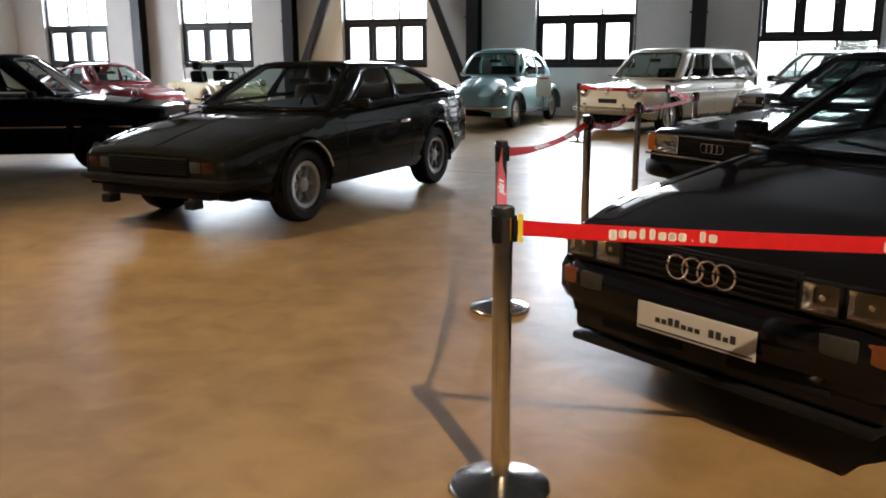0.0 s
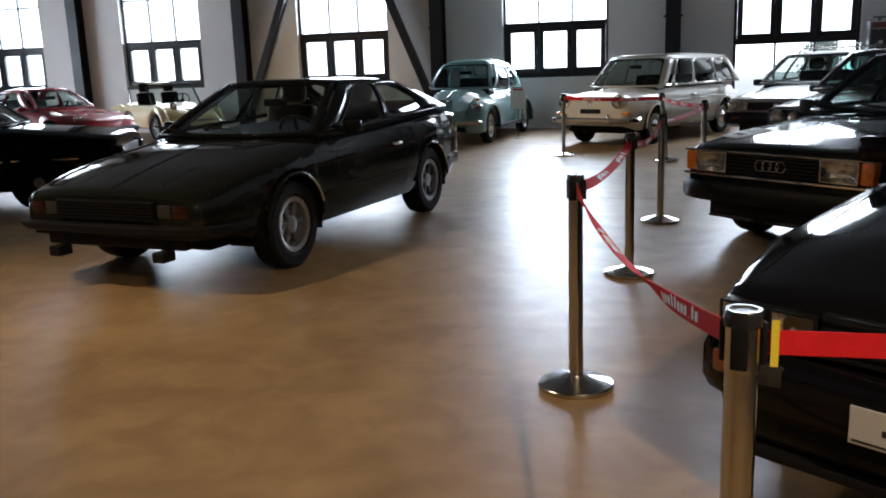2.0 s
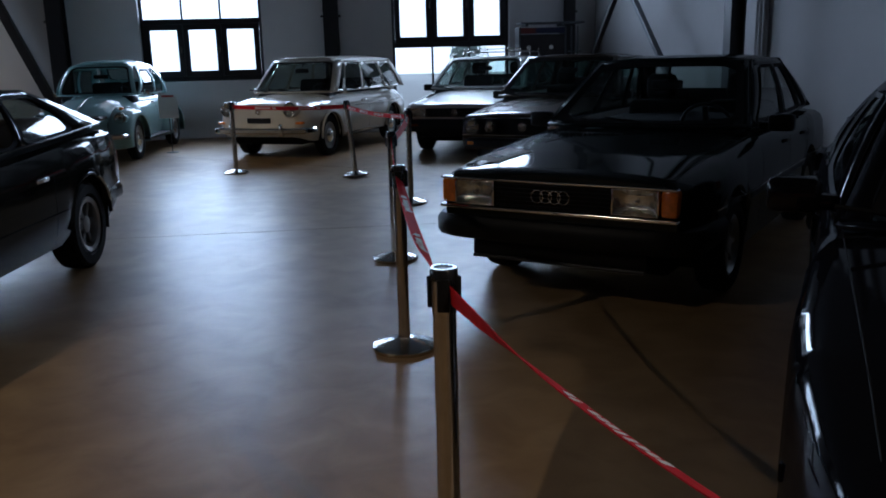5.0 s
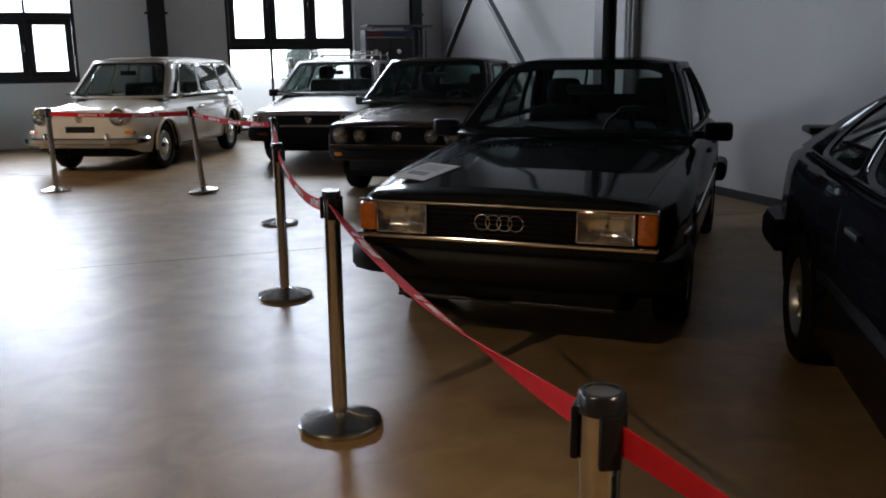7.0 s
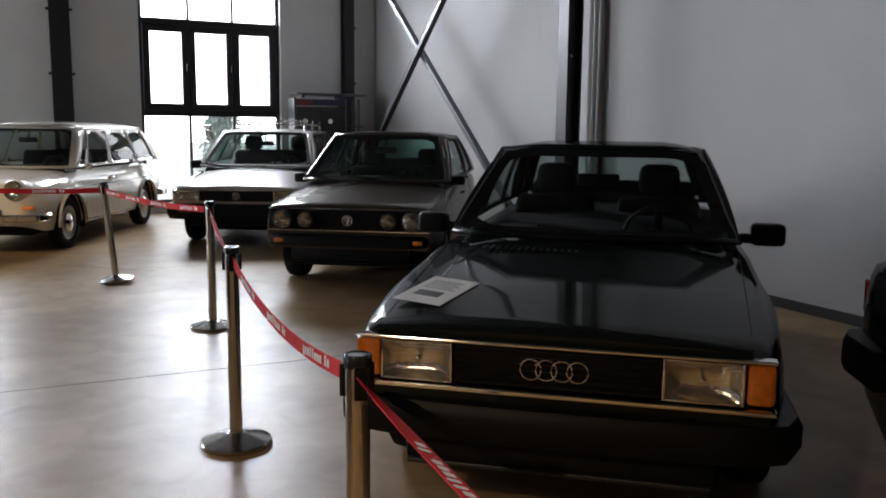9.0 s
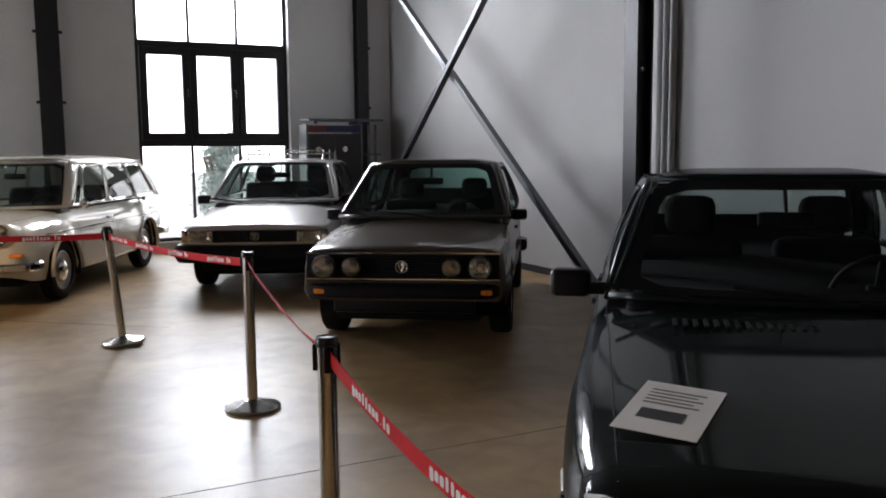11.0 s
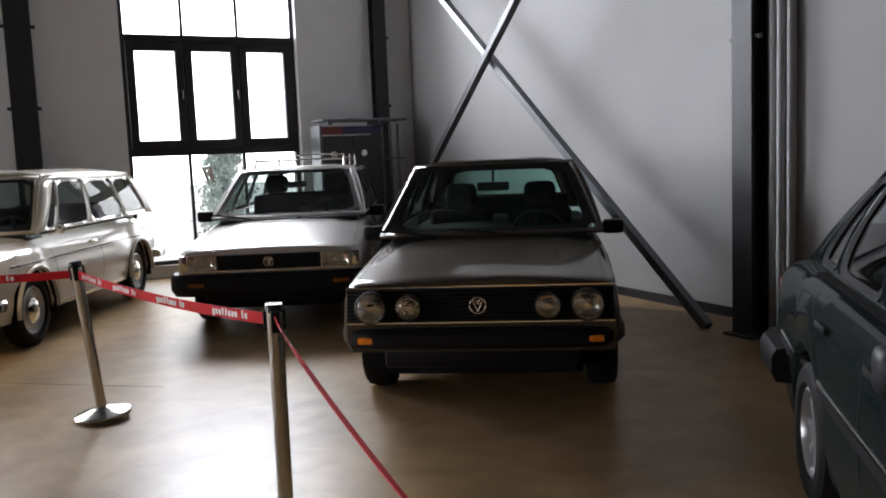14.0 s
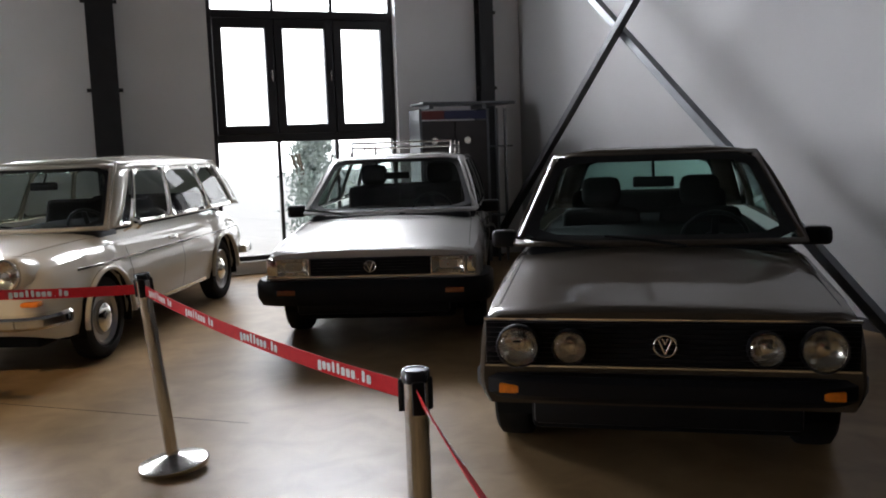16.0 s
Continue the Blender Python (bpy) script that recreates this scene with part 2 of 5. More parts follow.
box_bm(X0 - 0.4, X0, GATE_Y - GATE_HALF, GATE_Y + GATE_HALF, 0.0, 0.16, bm=bm)
box_bm(X0 - 0.4, X0, GATE_Y - GATE_HALF, GATE_Y + GATE_HALF, 5.2, ROOF, bm=bm)
structure("wall_west", bm, WALL, "plain white plastered end wall lit warm", "wall")
structure("wall_south", box_bm(X0 - 0.4, X1 + 0.4, Y0 - 0.4, Y0, 0.0, ROOF), BRICK_DARK, "dark brick end wall of the hall", "wall")
WIN_TOP = 5.2
HALVES = (1.2, 1.17, 1.17, 1.17, 1.17)
bm = bmesh.new()
edges = sorted([X0 - 0.4, X1 + 0.4] + [wx - h for wx, h in zip(WINDOW_X, HALVES)] + [wx + h for wx, h in zip(WINDOW_X, HALVES)])
for a, b in list(zip(edges, edges[1:])):
    mid = (a + b) / 2
    near = min(WINDOW_X, key=lambda q: abs(q - mid))
    if abs(near - mid) < 0.2:
        low = 0.16 if near == WINDOW_X[0] else 1.12
        box_bm(a, b, Y1, Y1 + WALL_T, 0, low, bm=bm)
        box_bm(a, b, Y1, Y1 + WALL_T, WIN_TOP, ROOF, bm=bm)
    else:
        box_bm(a, b, Y1, Y1 + WALL_T, 0, ROOF, bm=bm)
structure("wall_north", bm, WALL, "white plastered window wall with deep reveals", "wall")
structure("baseboard", box_bm(X1 - 0.02, X1, Y0, Y1, 0, 0.09, 0.004), STEEL_BLACK, "dark skirting along the side wall", "baseboard")


def hall_window(number, m, half, tall):
    low = 0.16 if tall else 1.12
    base = 1.66 if tall else 1.12       # foot of the casement row
    mid = 3.24 if tall else 2.26        # head of the casement row
    root = thing("window_%d" % number, "tall dark-framed hall window with three casements and overbright daylight", "window", m, kind="structure")
    x = half - 0.003
    bm = bmesh.new()
    for a, b in ((-x, -x + 0.06), (x - 0.06, x)):
        box_bm(a, b, -0.04, 0.05, low + 0.002, WIN_TOP - 0.002, 0.005, bm)
    rails = [(low + 0.002, low + 0.06), (mid - 0.04, mid + 0.06), (WIN_TOP - 0.06, WIN_TOP - 0.002)]
    if tall:
        rails.append((base, base + 0.1))
    else:
        rails.append((base + 0.06, base + 0.09))
    for a, b in rails:
        box_bm(-x + 0.055, x - 0.055, -0.066, 0.05, a, b, 0.002, bm)
    third = (2 * x - 0.12) / 3
    c0, c1 = (base + 0.1, mid - 0.04) if tall else (base + 0.09, mid - 0.04)
    for k in (1, 2):
        a = -x + 0.06 + third * k
        box_bm(a - 0.035, a + 0.035, -0.01, 0.045, c0 - 0.01, c1 + 0.01, 0, bm)
    box_bm(-x + 0.055, x - 0.055, -0.01, 0.045, c0 - 0.01, c0 + 0.03, 0, bm)
    box_bm(-x + 0.055, x - 0.055, -0.01, 0.045, c1 - 0.03, c1 + 0.01, 0, bm)
    part("window_frame", bm, WIN_FRAME, root, "dark outer frame and rails")
    for k in range(3):
        a = -x + 0.06 + third * k
        f = bmesh.new()
        w = 0.115
        box_bm(a + 0.004, a + w, -0.07, 0.03, c0 + 0.003, c1 - 0.003, 0.012, f)
        box_bm(a + third - w, a + third - 0.004, -0.07, 0.03, c0 + 0.003, c1 - 0.003, 0.012, f)
        box_bm(a + w - 0.01, a + third - w + 0.01, -0.068, 0.028, c0 + 0.003, c0 + w, 0.012, f)
        box_bm(a + w - 0.01, a + third - w + 0.01, -0.068, 0.028, c1 - w, c1 - 0.003, 0.012, f)
        sash = part("casement", f, WIN_FRAME, root, "dark casement sash")
        if k < 2:
            h = box_bm(a + third - 0.06, a + third - 0.035, -0.11, -0.068, (c0 + c1) / 2 - 0.06, (c0 + c1) / 2 + 0.08, 0.008)
            part("handle", h, BRUSHED, sash, "grey metal casement handle", 40)
        g = part("pane", box_bm(a + w - 0.02, a + third - w + 0.02, -0.012, -0.004, c0 + w - 0.02, c1 - w + 0.02), WINDOW_GLASS, root)
        g.visible_shadow = False
        bands = [(mid + 0.06, WIN_TOP - 0.06)]
        if tall:
            bands.append((low + 0.06, base))
        for z0, z1 in bands:
            g = part("pane", box_bm(a + 0.01, a + third - 0.01, -0.012, -0.004, z0 + 0.005, z1 - 0.005), WINDOW_GLASS, root)
            g.visible_shadow = False
            if k:
                part("glazing_bar", box_bm(a - 0.022, a + 0.022, -0.03, 0.03, z0 - 0.001, z1 + 0.001, 0.004), WIN_FRAME, root)
    if not tall:
        for zz in (3.35, 4.3):
            part("glazing_bar", box_bm(-x + 0.06, x - 0.06, -0.028, 0.028, zz - 0.02, zz + 0.02, 0.004), WIN_FRAME, root)
        part("window_sill", box_bm(-x, x, -0.17, -0.05, low + 0.002, low + 0.03, 0.005), WIN_FRAME, root, "dark sill")
    return root


for k, wx in enumerate(WINDOW_X):
    hall_window(k + 1, pose(wx, Y1 + 0.16, 0), HALVES[k], k == 0)
hall_window(len(WINDOW_X) + 1, pose(X0 - 0.16, GATE_Y, 0, 0, 0, 90), GATE_HALF, True)


def column(m, label="black painted steel column with bolted flanges", h=0.15):
    """An upright H section, flanges facing local y."""
    root = thing("steel_column", label, "column", m, "steel columns along the walls", "structure")
    bm = bmesh.new()
    box_bm(-h, h, -h, -h + 0.02, 0.02, ROOF - 0.002, 0.003, bm)
    box_bm(-h, h, h - 0.03, h - 0.01, 0.02, ROOF - 0.002, 0.003, bm)
    box_bm(-0.012, 0.012, -h + 0.02, h - 0.03, 0.02, ROOF - 0.002, 0, bm)
    part("shaft", bm, STEEL_BLACK, root)
    part("foot_plate", box_bm(-h - 0.05, h + 0.05, -h - 0.05, h - 0.006, 0.0, 0.02, 0.004), STEEL_BLACK, root)
    for z in (2.3, 3.3, 4.3):
        for sx in (-1, 1):
            part("bolt", lathe_bm([(0, 0.045), (0.022, 0.045), (0.022, 0), (0, 0)], pose(sx * h, -h + 0.05, z, 0, 90 * sx, 0), 6), STEEL_BLACK, root)
    return root


COLS = (-3.58, -8.75, -13.8, -18.65)
column(pose(1.25, Y1 - 0.1, 0), h=0.1)
for cx in COLS:
    column(pose(cx, Y1 - 0.15, 0))
column(pose(1.41, 12.86, 0, 0, 0, -90), "black steel column standing before the side wall", 0.1)


def bar_between(name, a, b, w, d, label, mat=STEEL_BLACK):
    """A flat bar w wide and d deep from a to b, its depth across the wall."""
    a, b = Vector(a), Vector(b)
    L = (b - a).length
    bm = box_bm(-w / 2, w / 2, -d / 2, d / 2, 0, L, 0.004)
    q = (b - a).to_track_quat("Z", "X")
    bm.transform(Matrix.Translation(a) @ q.to_matrix().to_4x4())
    ob = part(name, bm, mat)
    return tagged(ob, label, "brace", "diagonal steel braces", "structure")


# cross brace on the side wall and inverted V brace at the third window
bar_between("steel_brace", (1.3, 13.22, 0.02), (1.3, 19.85, 4.97), 0.08, 0.08, "dark flat steel diagonal brace before the white side wall", STEEL_GREY)
bar_between("steel_brace", (1.2, 19.6, 0.29), (1.2, 13.3, 5.16), 0.075, 0.08, "dark flat steel diagonal brace before the white side wall")
bar_between("steel_brace", (-13.65, 19.9, 0.6), (-11.4, 19.9, 5.9), 0.16, 0.16, "heavy dark steel diagonal strut beside a column")
bar_between("steel_brace", (-8.9, 19.9, 0.6), (-11.1, 19.9, 5.9), 0.16, 0.16, "heavy dark steel diagonal strut beside a column")
for py in (12.99, 12.89, 12.79):
    ob = part("riser_pipe", lathe_bm([(0, 0), (0.035, 0), (0.035, ROOF - 0.003), (0, ROOF - 0.003)], pose(X1 - 0.05, py, 0), 14), WALL_DIM, smooth=40)
    tagged(ob, "slim pale grey painted pipe running up the wall", "pipe", "riser pipes")

JOINT = material("dark_floor_joint", (0.07, 0.05, 0.032), 0.8, vary=0.2, scale=9)


def floor_joint(a, b, w=0.006):
    """A filled saw cut in the screed from a to b."""
    a, b = Vector((*a, 0)), Vector((*b, 0))
    q = (b - a).to_track_quat("X", "Z").to_matrix().to_4x4()
    bm = box_bm(0, (b - a).length, -w / 2, w / 2, -0.01, 0.0012, 0, None, Matrix.Translation(a) @ q)
    structure("floor_joint", bm, JOINT, "thin dark filled joint cut into the screed floor", "floor joint")


floor_joint((X0 + 0.5, 10.07), (X1 - 0.1, 10.05))
floor_joint((-6.4, 16.8), (-2.9, 13.97))

# ---- outside ----
GROUND_OUT = material("pale_paving", (0.5, 0.5, 0.48), 0.9, vary=0.1)
structure("ground", box_bm(-400, 400, Y1 + 0.62, 600, -0.35, -0.12), GROUND_OUT, "pale sunlit yard outside the windows", "ground")
HAZE = glow_material("bright_overcast_backdrop", (0.93, 0.97, 1.0), 5.0)
bm = bmesh.new()
for k in range(40):
    a, b = (math.pi * (q / 40) for q in (k, k + 1))
    vs = [bm.verts.new((-8 + 75 * math.cos(q), 15 + 75 * math.sin(q), z)) for q, z in ((a, -1), (b, -1), (b, 60), (a, 60))]
    bm.faces.new(vs)
structure("backdrop", bm, HAZE, "bright white overcast sky beyond the yard", "backdrop")


def bush(m, height, seed):
    rng = random.Random(seed)
    root = thing("bush", "grey-green leafy shrub in the yard outside the window", "shrub", m)
    LEAF = material("grey_green_leaves", (0.3, 0.36, 0.33), 0.7, vary=0.3, scale=8)
    BARK = material("shrub_bark", (0.1, 0.075, 0.05), 0.9, vary=0.2)
    bm = bmesh.new()
    for k in range(7):
        a = rng.uniform(0, 6.28)
        join(bm, tube_bm([(0, 0, -0.15), (0.15 * math.cos(a), 0.15 * math.sin(a), height * 0.4), (0.45 * math.cos(a), 0.45 * math.sin(a), height * 0.85)], 0.02, 5))
    part("stems", bm, BARK, root)
    verts, faces = [], []
    clumps = [(rng.gauss(0, 0.27), rng.gauss(0, 0.25), height * (0.12 + 0.88 * rng.random() ** 0.8), rng.uniform(0.1, 0.3)) for _ in range(90)]
    for cx, cy, cz, r in clumps:
        k = 1.0 - 0.55 * cz / height
        for _ in range(60):
            p = Vector((cx * k * 0.85 + rng.gauss(0, r * 0.6), cy * 1.4 * k + rng.gauss(0, r * 0.6), max(0.05, cz + rng.gauss(0, r * 0.6))))
            q = Euler((rng.uniform(0, 6.28), rng.uniform(0, 6.28), rng.uniform(0, 6.28))).to_matrix()
            s = rng.uniform(0.03, 0.065)
            n = len(verts)
            for c in ((-s, 0, 0), (0, -s * 0.45, 0.006), (s, 0, 0), (0, s * 0.45, 0.006)):
                verts.append(p + q @ Vector(c))
            faces.append((n, n + 1, n + 2, n + 3))
    me = bpy.data.meshes.new("crown")
    me.from_pydata(verts, [], faces)
    me.materials.append(LEAF)
    ob = new("crown", me)
    ob.parent = root
    return root


bush(pose(-0.2, 24.6, -0.12), 1.9, 3)


# ---- cars: local x runs forward from the nose at 0 (so the tail is at minus the length), y to the car's left ----
def lerp_table(table, s):
    return float(np.interp(s, [p[0] for p in table], [p[1] for p in table]))


def loft_stations(spec):
    L, fa, wb, ra = spec["L"], spec["fa"], spec["wb"], spec["ra"]
    s = set(np.round(np.linspace(0, L, 36), 4)) | {0.02, 0.05, L - 0.02, L - 0.05}
    for a in (fa, fa + wb):
        s |= {round(a + ra * math.sin(q), 4) for q in np.linspace(-math.pi / 2, math.pi / 2, 17)} | {round(a - ra - 0.004, 4), round(a + ra + 0.004, 4)}
    return sorted(q for q in s if 0 <= q <= L)


def section(spec, s):
    """Left half of the body's section at s metres behind the nose: points (y, z) from the sill to the middle of the deck."""
    hw, zt, zs, zb = (lerp_table(spec[k], s) for k in ("plan", "top", "shoulder", "bottom"))
    for a in (spec["fa"], spec["fa"] + spec["wb"]):
        d = s - a
        if abs(d) <= spec["ra"] + 1e-6:
            zb = max(zb, spec["r"] + math.sqrt(max(0.0, spec["ra"] ** 2 - d * d)) * spec.get("arch_h", 1.0))
    zm = max(spec["mid"], zb + 0.03)
    zs = max(zs, zm + 0.03)
    zt = max(zt, zs + 0.005)
    rd = spec.get("round", 0.0)
    tuck = spec.get("tuck", 0.955)
    return [(hw * tuck, zb), (hw * (0.6 + 0.4 * tuck), zb + 0.35 * (zm - zb)), (hw * 0.995, zb + 0.75 * (zm - zb)), (hw, zm), (hw * (0.992 - 0.03 * rd), zm + 0.5 * (zs - zm)),
            (hw * (0.972 - 0.07 * rd), zm + 0.86 * (zs - zm)), (hw * (0.945 - 0.12 * rd), zs), (hw * (0.89 - 0.16 * rd), zs + 0.3 * (zt - zs) + 0.006 + 0.02 * rd),
            (hw * 0.55, zs + 0.82 * (zt - zs)), (hw * 0.25, zs + 0.96 * (zt - zs)), (0, zt)]


def body_bm(spec):
    bm = bmesh.new()
    rings = []
    for s in loft_stations(spec):
        left = section(spec, s)
        pts = left + [(-y, z) for y, z in reversed(left[:-1])]
        rings.append([bm.verts.new((-s, y, z)) for y, z in pts])
    for a, b in zip(rings, rings[1:]):
        for k in range(len(a) - 1):
            bm.faces.new((a[k], a[k + 1], b[k + 1], b[k]))
    for ring in (rings[0], rings[-1]):
        n = len(ring)
        for k in range(n // 2):
            q = [ring[k], ring[k + 1], ring[n - 2 - k], ring[n - 1 - k]]
            if len(set(q)) == 4:
                bm.faces.new(q)
            elif len(set(q)) == 3:
                bm.faces.new(list(dict.fromkeys(q)))
    return bm


class Patch:
    """A curved panel between four corners: foot left, foot right, head left, head right; bow pushes its middle out."""

    def __init__(self, fl, fr, hl, hr, bow=(0, 0, 0), rise=(0, 0, 0)):
        self.c = [Vector(q) for q in (fl, fr, hl, hr)]
        self.bow, self.rise = Vector(bow), Vector(rise)

    def at(self, u, v, out=0.0):
        fl, fr, hl, hr = self.c
        p = fl.lerp(fr, u).lerp(hl.lerp(hr, u), v) + self.bow * (1 - (2 * u - 1) ** 2) + self.rise * (4 * v * (1 - v))
        if out:
            e = 0.01
            du = self.at(u + e, v) - self.at(u - e, v)
            dv = self.at(u, v + e) - self.at(u, v - e)
            p = p + du.cross(dv).normalized() * out
        return p


def grid_bm(bm, f, nu, nv):
    vs = [[bm.verts.new(f(i / nu, j / nv)) for i in range(nu + 1)] for j in range(nv + 1)]
    for j in range(nv):
        for i in range(nu):
            bm.faces.new((vs[j][i], vs[j][i + 1], vs[j + 1][i + 1], vs[j + 1][i]))


def glazed(patch, windows, v0, v1, parent, paint_mat, glass, seal, flip=1, seal_w=0.022, names=("window_surround", "window_glass", "window_seal")):
    """A panel with windows: each is (foot from, foot to, head from, head to) in shares of the panel's width."""
    bm = bmesh.new()
    grid_bm(bm, lambda u, v: patch.at(u, v * v0), 8, 1)
    grid_bm(bm, lambda u, v: patch.at(u, v1 + v * (1 - v1)), 8, 1)
    cuts = [(0.0, 0.0)] + [q for w in windows for q in ((w[0], w[2]), (w[1], w[3]))] + [(1.0, 1.0)]

    def side(c, v):
        """Share of the width of a slanted cut at height v."""
        k = (v - v0) / (v1 - v0)
        return c[0] + (c[1] - c[0]) * k
    for a, b in zip(cuts[0::2], cuts[1::2]):
        grid_bm(bm, lambda u, v: patch.at(side(a, v0 + v * (v1 - v0)) * (1 - u) + side(b, v0 + v * (v1 - v0)) * u, v0 + v * (v1 - v0)), 2, 6)
    bmesh.ops.remove_doubles(bm, verts=bm.verts, dist=0.0008)
    ob = part(names[0], bm, paint_mat, parent, smooth=40)
    mod = ob.modifiers.new("thick", "SOLIDIFY")
    mod.thickness, mod.offset = 0.022, 0
    for w in windows:
        def q(u, v):
            vv = v0 + v * (v1 - v0)
            return side((w[0], w[2]), vv) * (1 - u) + side((w[1], w[3]), vv) * u, vv
        bm = bmesh.new()
        grid_bm(bm, lambda u, v: patch.at(*q(-0.01 + 1.02 * u, -0.01 + 1.02 * v), -0.004 * flip), 10, 6)
        g = part(names[1], bm, glass, parent, smooth=60)
        g.visible_shadow = False
        # seal: from the edge of the opening to a rounded inner outline
        wide = ((patch.at(*q(1, 0.5)) - patch.at(*q(0, 0.5))).length or 0.1)
        high = ((patch.at(*q(0.5, 1)) - patch.at(*q(0.5, 0))).length or 0.1)
        ix, iy = seal_w / wide, seal_w / high
        outer, inner = [], []
        n = 40
        for k in range(n):
            a = 2 * math.pi * (k + 0.5) / n
            c, s = math.cos(a), math.sin(a)
            big = max(abs(c), abs(s))
            sq = (abs(c) ** 9 + abs(s) ** 9) ** (1 / 9)
            outer.append((0.5 + 0.503 * c / big, 0.5 + 0.503 * s / big))
            inner.append((0.5 + (0.5 - ix) * c / sq, 0.5 + (0.5 - iy) * s / sq))
        bm = bmesh.new()
        va = [bm.verts.new(patch.at(*q(*o), 0.013 * flip)) for o in outer]
        vb = [bm.verts.new(patch.at(*q(*o), 0.002 * flip)) for o in inner]
        for k in range(n):
            bm.faces.new((va[k], va[(k + 1) % n], vb[(k + 1) % n], vb[k]))
        part(names[2], bm, seal, parent, smooth=60)
    return ob


def wheel(parent, s, y, r, width, style, side):
    """A road wheel: side is 1 for the car's left."""
    hub = new("wheel")
    hub.empty_display_size = 0.1
    hub.parent = parent
    hub.matrix_basis = pose(-s, y, r, -90 * side, 0, 0)
    w = width / 2
    rr = r * (0.64 if style != "hubcap" else 0.66)
    tyre = [(rr, -w * 0.8), (rr + 0.02, -w), (r - 0.03, -w), (r - 0.006, -w * 0.8), (r, -w * 0.4), (r, w * 0.4), (r - 0.006, w * 0.8), (r - 0.03, w), (rr + 0.02, w), (rr, w * 0.8)]
    part("tyre", lathe_bm(tyre, None, 40, True), RUBBER, hub, smooth=35)
    if style == "hubcap":
        rim = [(rr, w * 0.8), (rr - 0.012, w * 0.86), (rr - 0.03, w * 0.55), (r * 0.42, w * 0.5), (r * 0.4, w * 0.62), (0, w * 0.66)]
        part("rim", lathe_bm(rim, None, 40), RIM_SILVER, hub, smooth=35)
        part("hubcap", lathe_bm([(r * 0.36, w * 0.64), (r * 0.35, w * 0.86), (r * 0.24, w * 1.1), (r * 0.1, w * 1.2), (0, w * 1.22)], None, 32), CHROME, hub, "domed chrome hubcap", 35)
    else:
        rim = [(rr, w * 0.8), (rr - 0.012, w * 0.88), (rr - 0.03, w * 0.6), (rr - 0.04, -w * 0.2), (0, -w * 0.25)]
        if style == "ring":
            rim = [(rr, w * 0.8), (rr - 0.006, w * 0.92), (rr - 0.04, w * 0.84), (rr - 0.048, w * 0.4), (rr - 0.05, -w * 0.2), (0, -w * 0.25)]
        part("rim", lathe_bm(rim, None, 40), RIM_SILVER if style != "dark" else PLASTIC, hub, smooth=35)
        n = {"ring": 6, "five": 5, "eight": 8, "mesh": 14, "dark": 8}[style]
        for k in range(n):
            a = 360 * k / n
            bw = {"ring": 0.045, "five": 0.06, "eight": 0.032, "mesh": 0.016, "dark": 0.032}[style]
            sp = box_bm(r * 0.12, rr - 0.015, -bw / 2, bw / 2, w * 0.25, w * 0.6, 0.006, m=pose(0, 0, 0, 0, 0, a))
            part("spoke", sp, {"dark": PLASTIC, "ring": STEEL_GREY}.get(style, RIM_SILVER), hub, smooth=40)
        part("hub_cap", lathe_bm([(r * 0.2, w * 0.4), (r * 0.19, w * 0.68), (r * 0.08, w * 0.76), (0, w * 0.76)], None, 24), RIM_SILVER, hub, smooth=35)
    return hub


def seat(parent, x, y, z, mat, wide=0.5, headrest=True):
    base = part("seat", box_bm(x - 0.5, x, y - wide / 2, y + wide / 2, z, z + 0.17, 0.05), mat, parent, smooth=60)
    part("seat_back", box_bm(-0.13, 0, y - wide / 2 + 0.01, y + wide / 2 - 0.01, 0, 0.56, 0.055, m=Matrix.Translation((x - 0.42, 0, z + 0.12)) @ pose(0, 0, 0, 0, -14, 0)), mat, base, smooth=60)
    if headrest:
        part("headrest", box_bm(-0.12, 0, y - 0.135, y + 0.135, 0.0, 0.21, 0.059, m=Matrix.Translation((x - 0.57, 0, z + 0.67)) @ pose(0, 0, 0, 0, -10, 0)), mat, base, smooth=60)


def steering_wheel(parent, x, y, z):
    m = Matrix.Translation((x, y, z)) @ pose(0, 0, 0, 0, -65, 0)
    ring = [(0.185 * math.cos(a), 0.185 * math.sin(a), 0) for a in np.linspace(0, 2 * math.pi, 28, endpoint=False)]
    bm = tube_bm(ring, 0.013, 8, True)
    box_bm(-0.17, 0.17, -0.02, 0.02, -0.012, 0.006, 0.004, bm)
    box_bm(-0.02, 0.02, -0.17, 0.0, -0.012, 0.006, 0.004, bm)
    box_bm(-0.05, 0.05, -0.05, 0.05, -0.03, 0.012, 0.01, bm)
    bm.transform(m)
    part("steering_wheel", bm, PLASTIC, parent, smooth=50)


def rbox(parent, name, x, y0, y1, z0, z1, depth, mat, bevel=0.012, label="", proud=0.0):
    """A block on the nose or tail: its front face lies at x + proud."""
    return part(name, box_bm(x - depth, x + proud, min(y0, y1), max(y0, y1), z0, z1, bevel), mat, parent, label, 40)


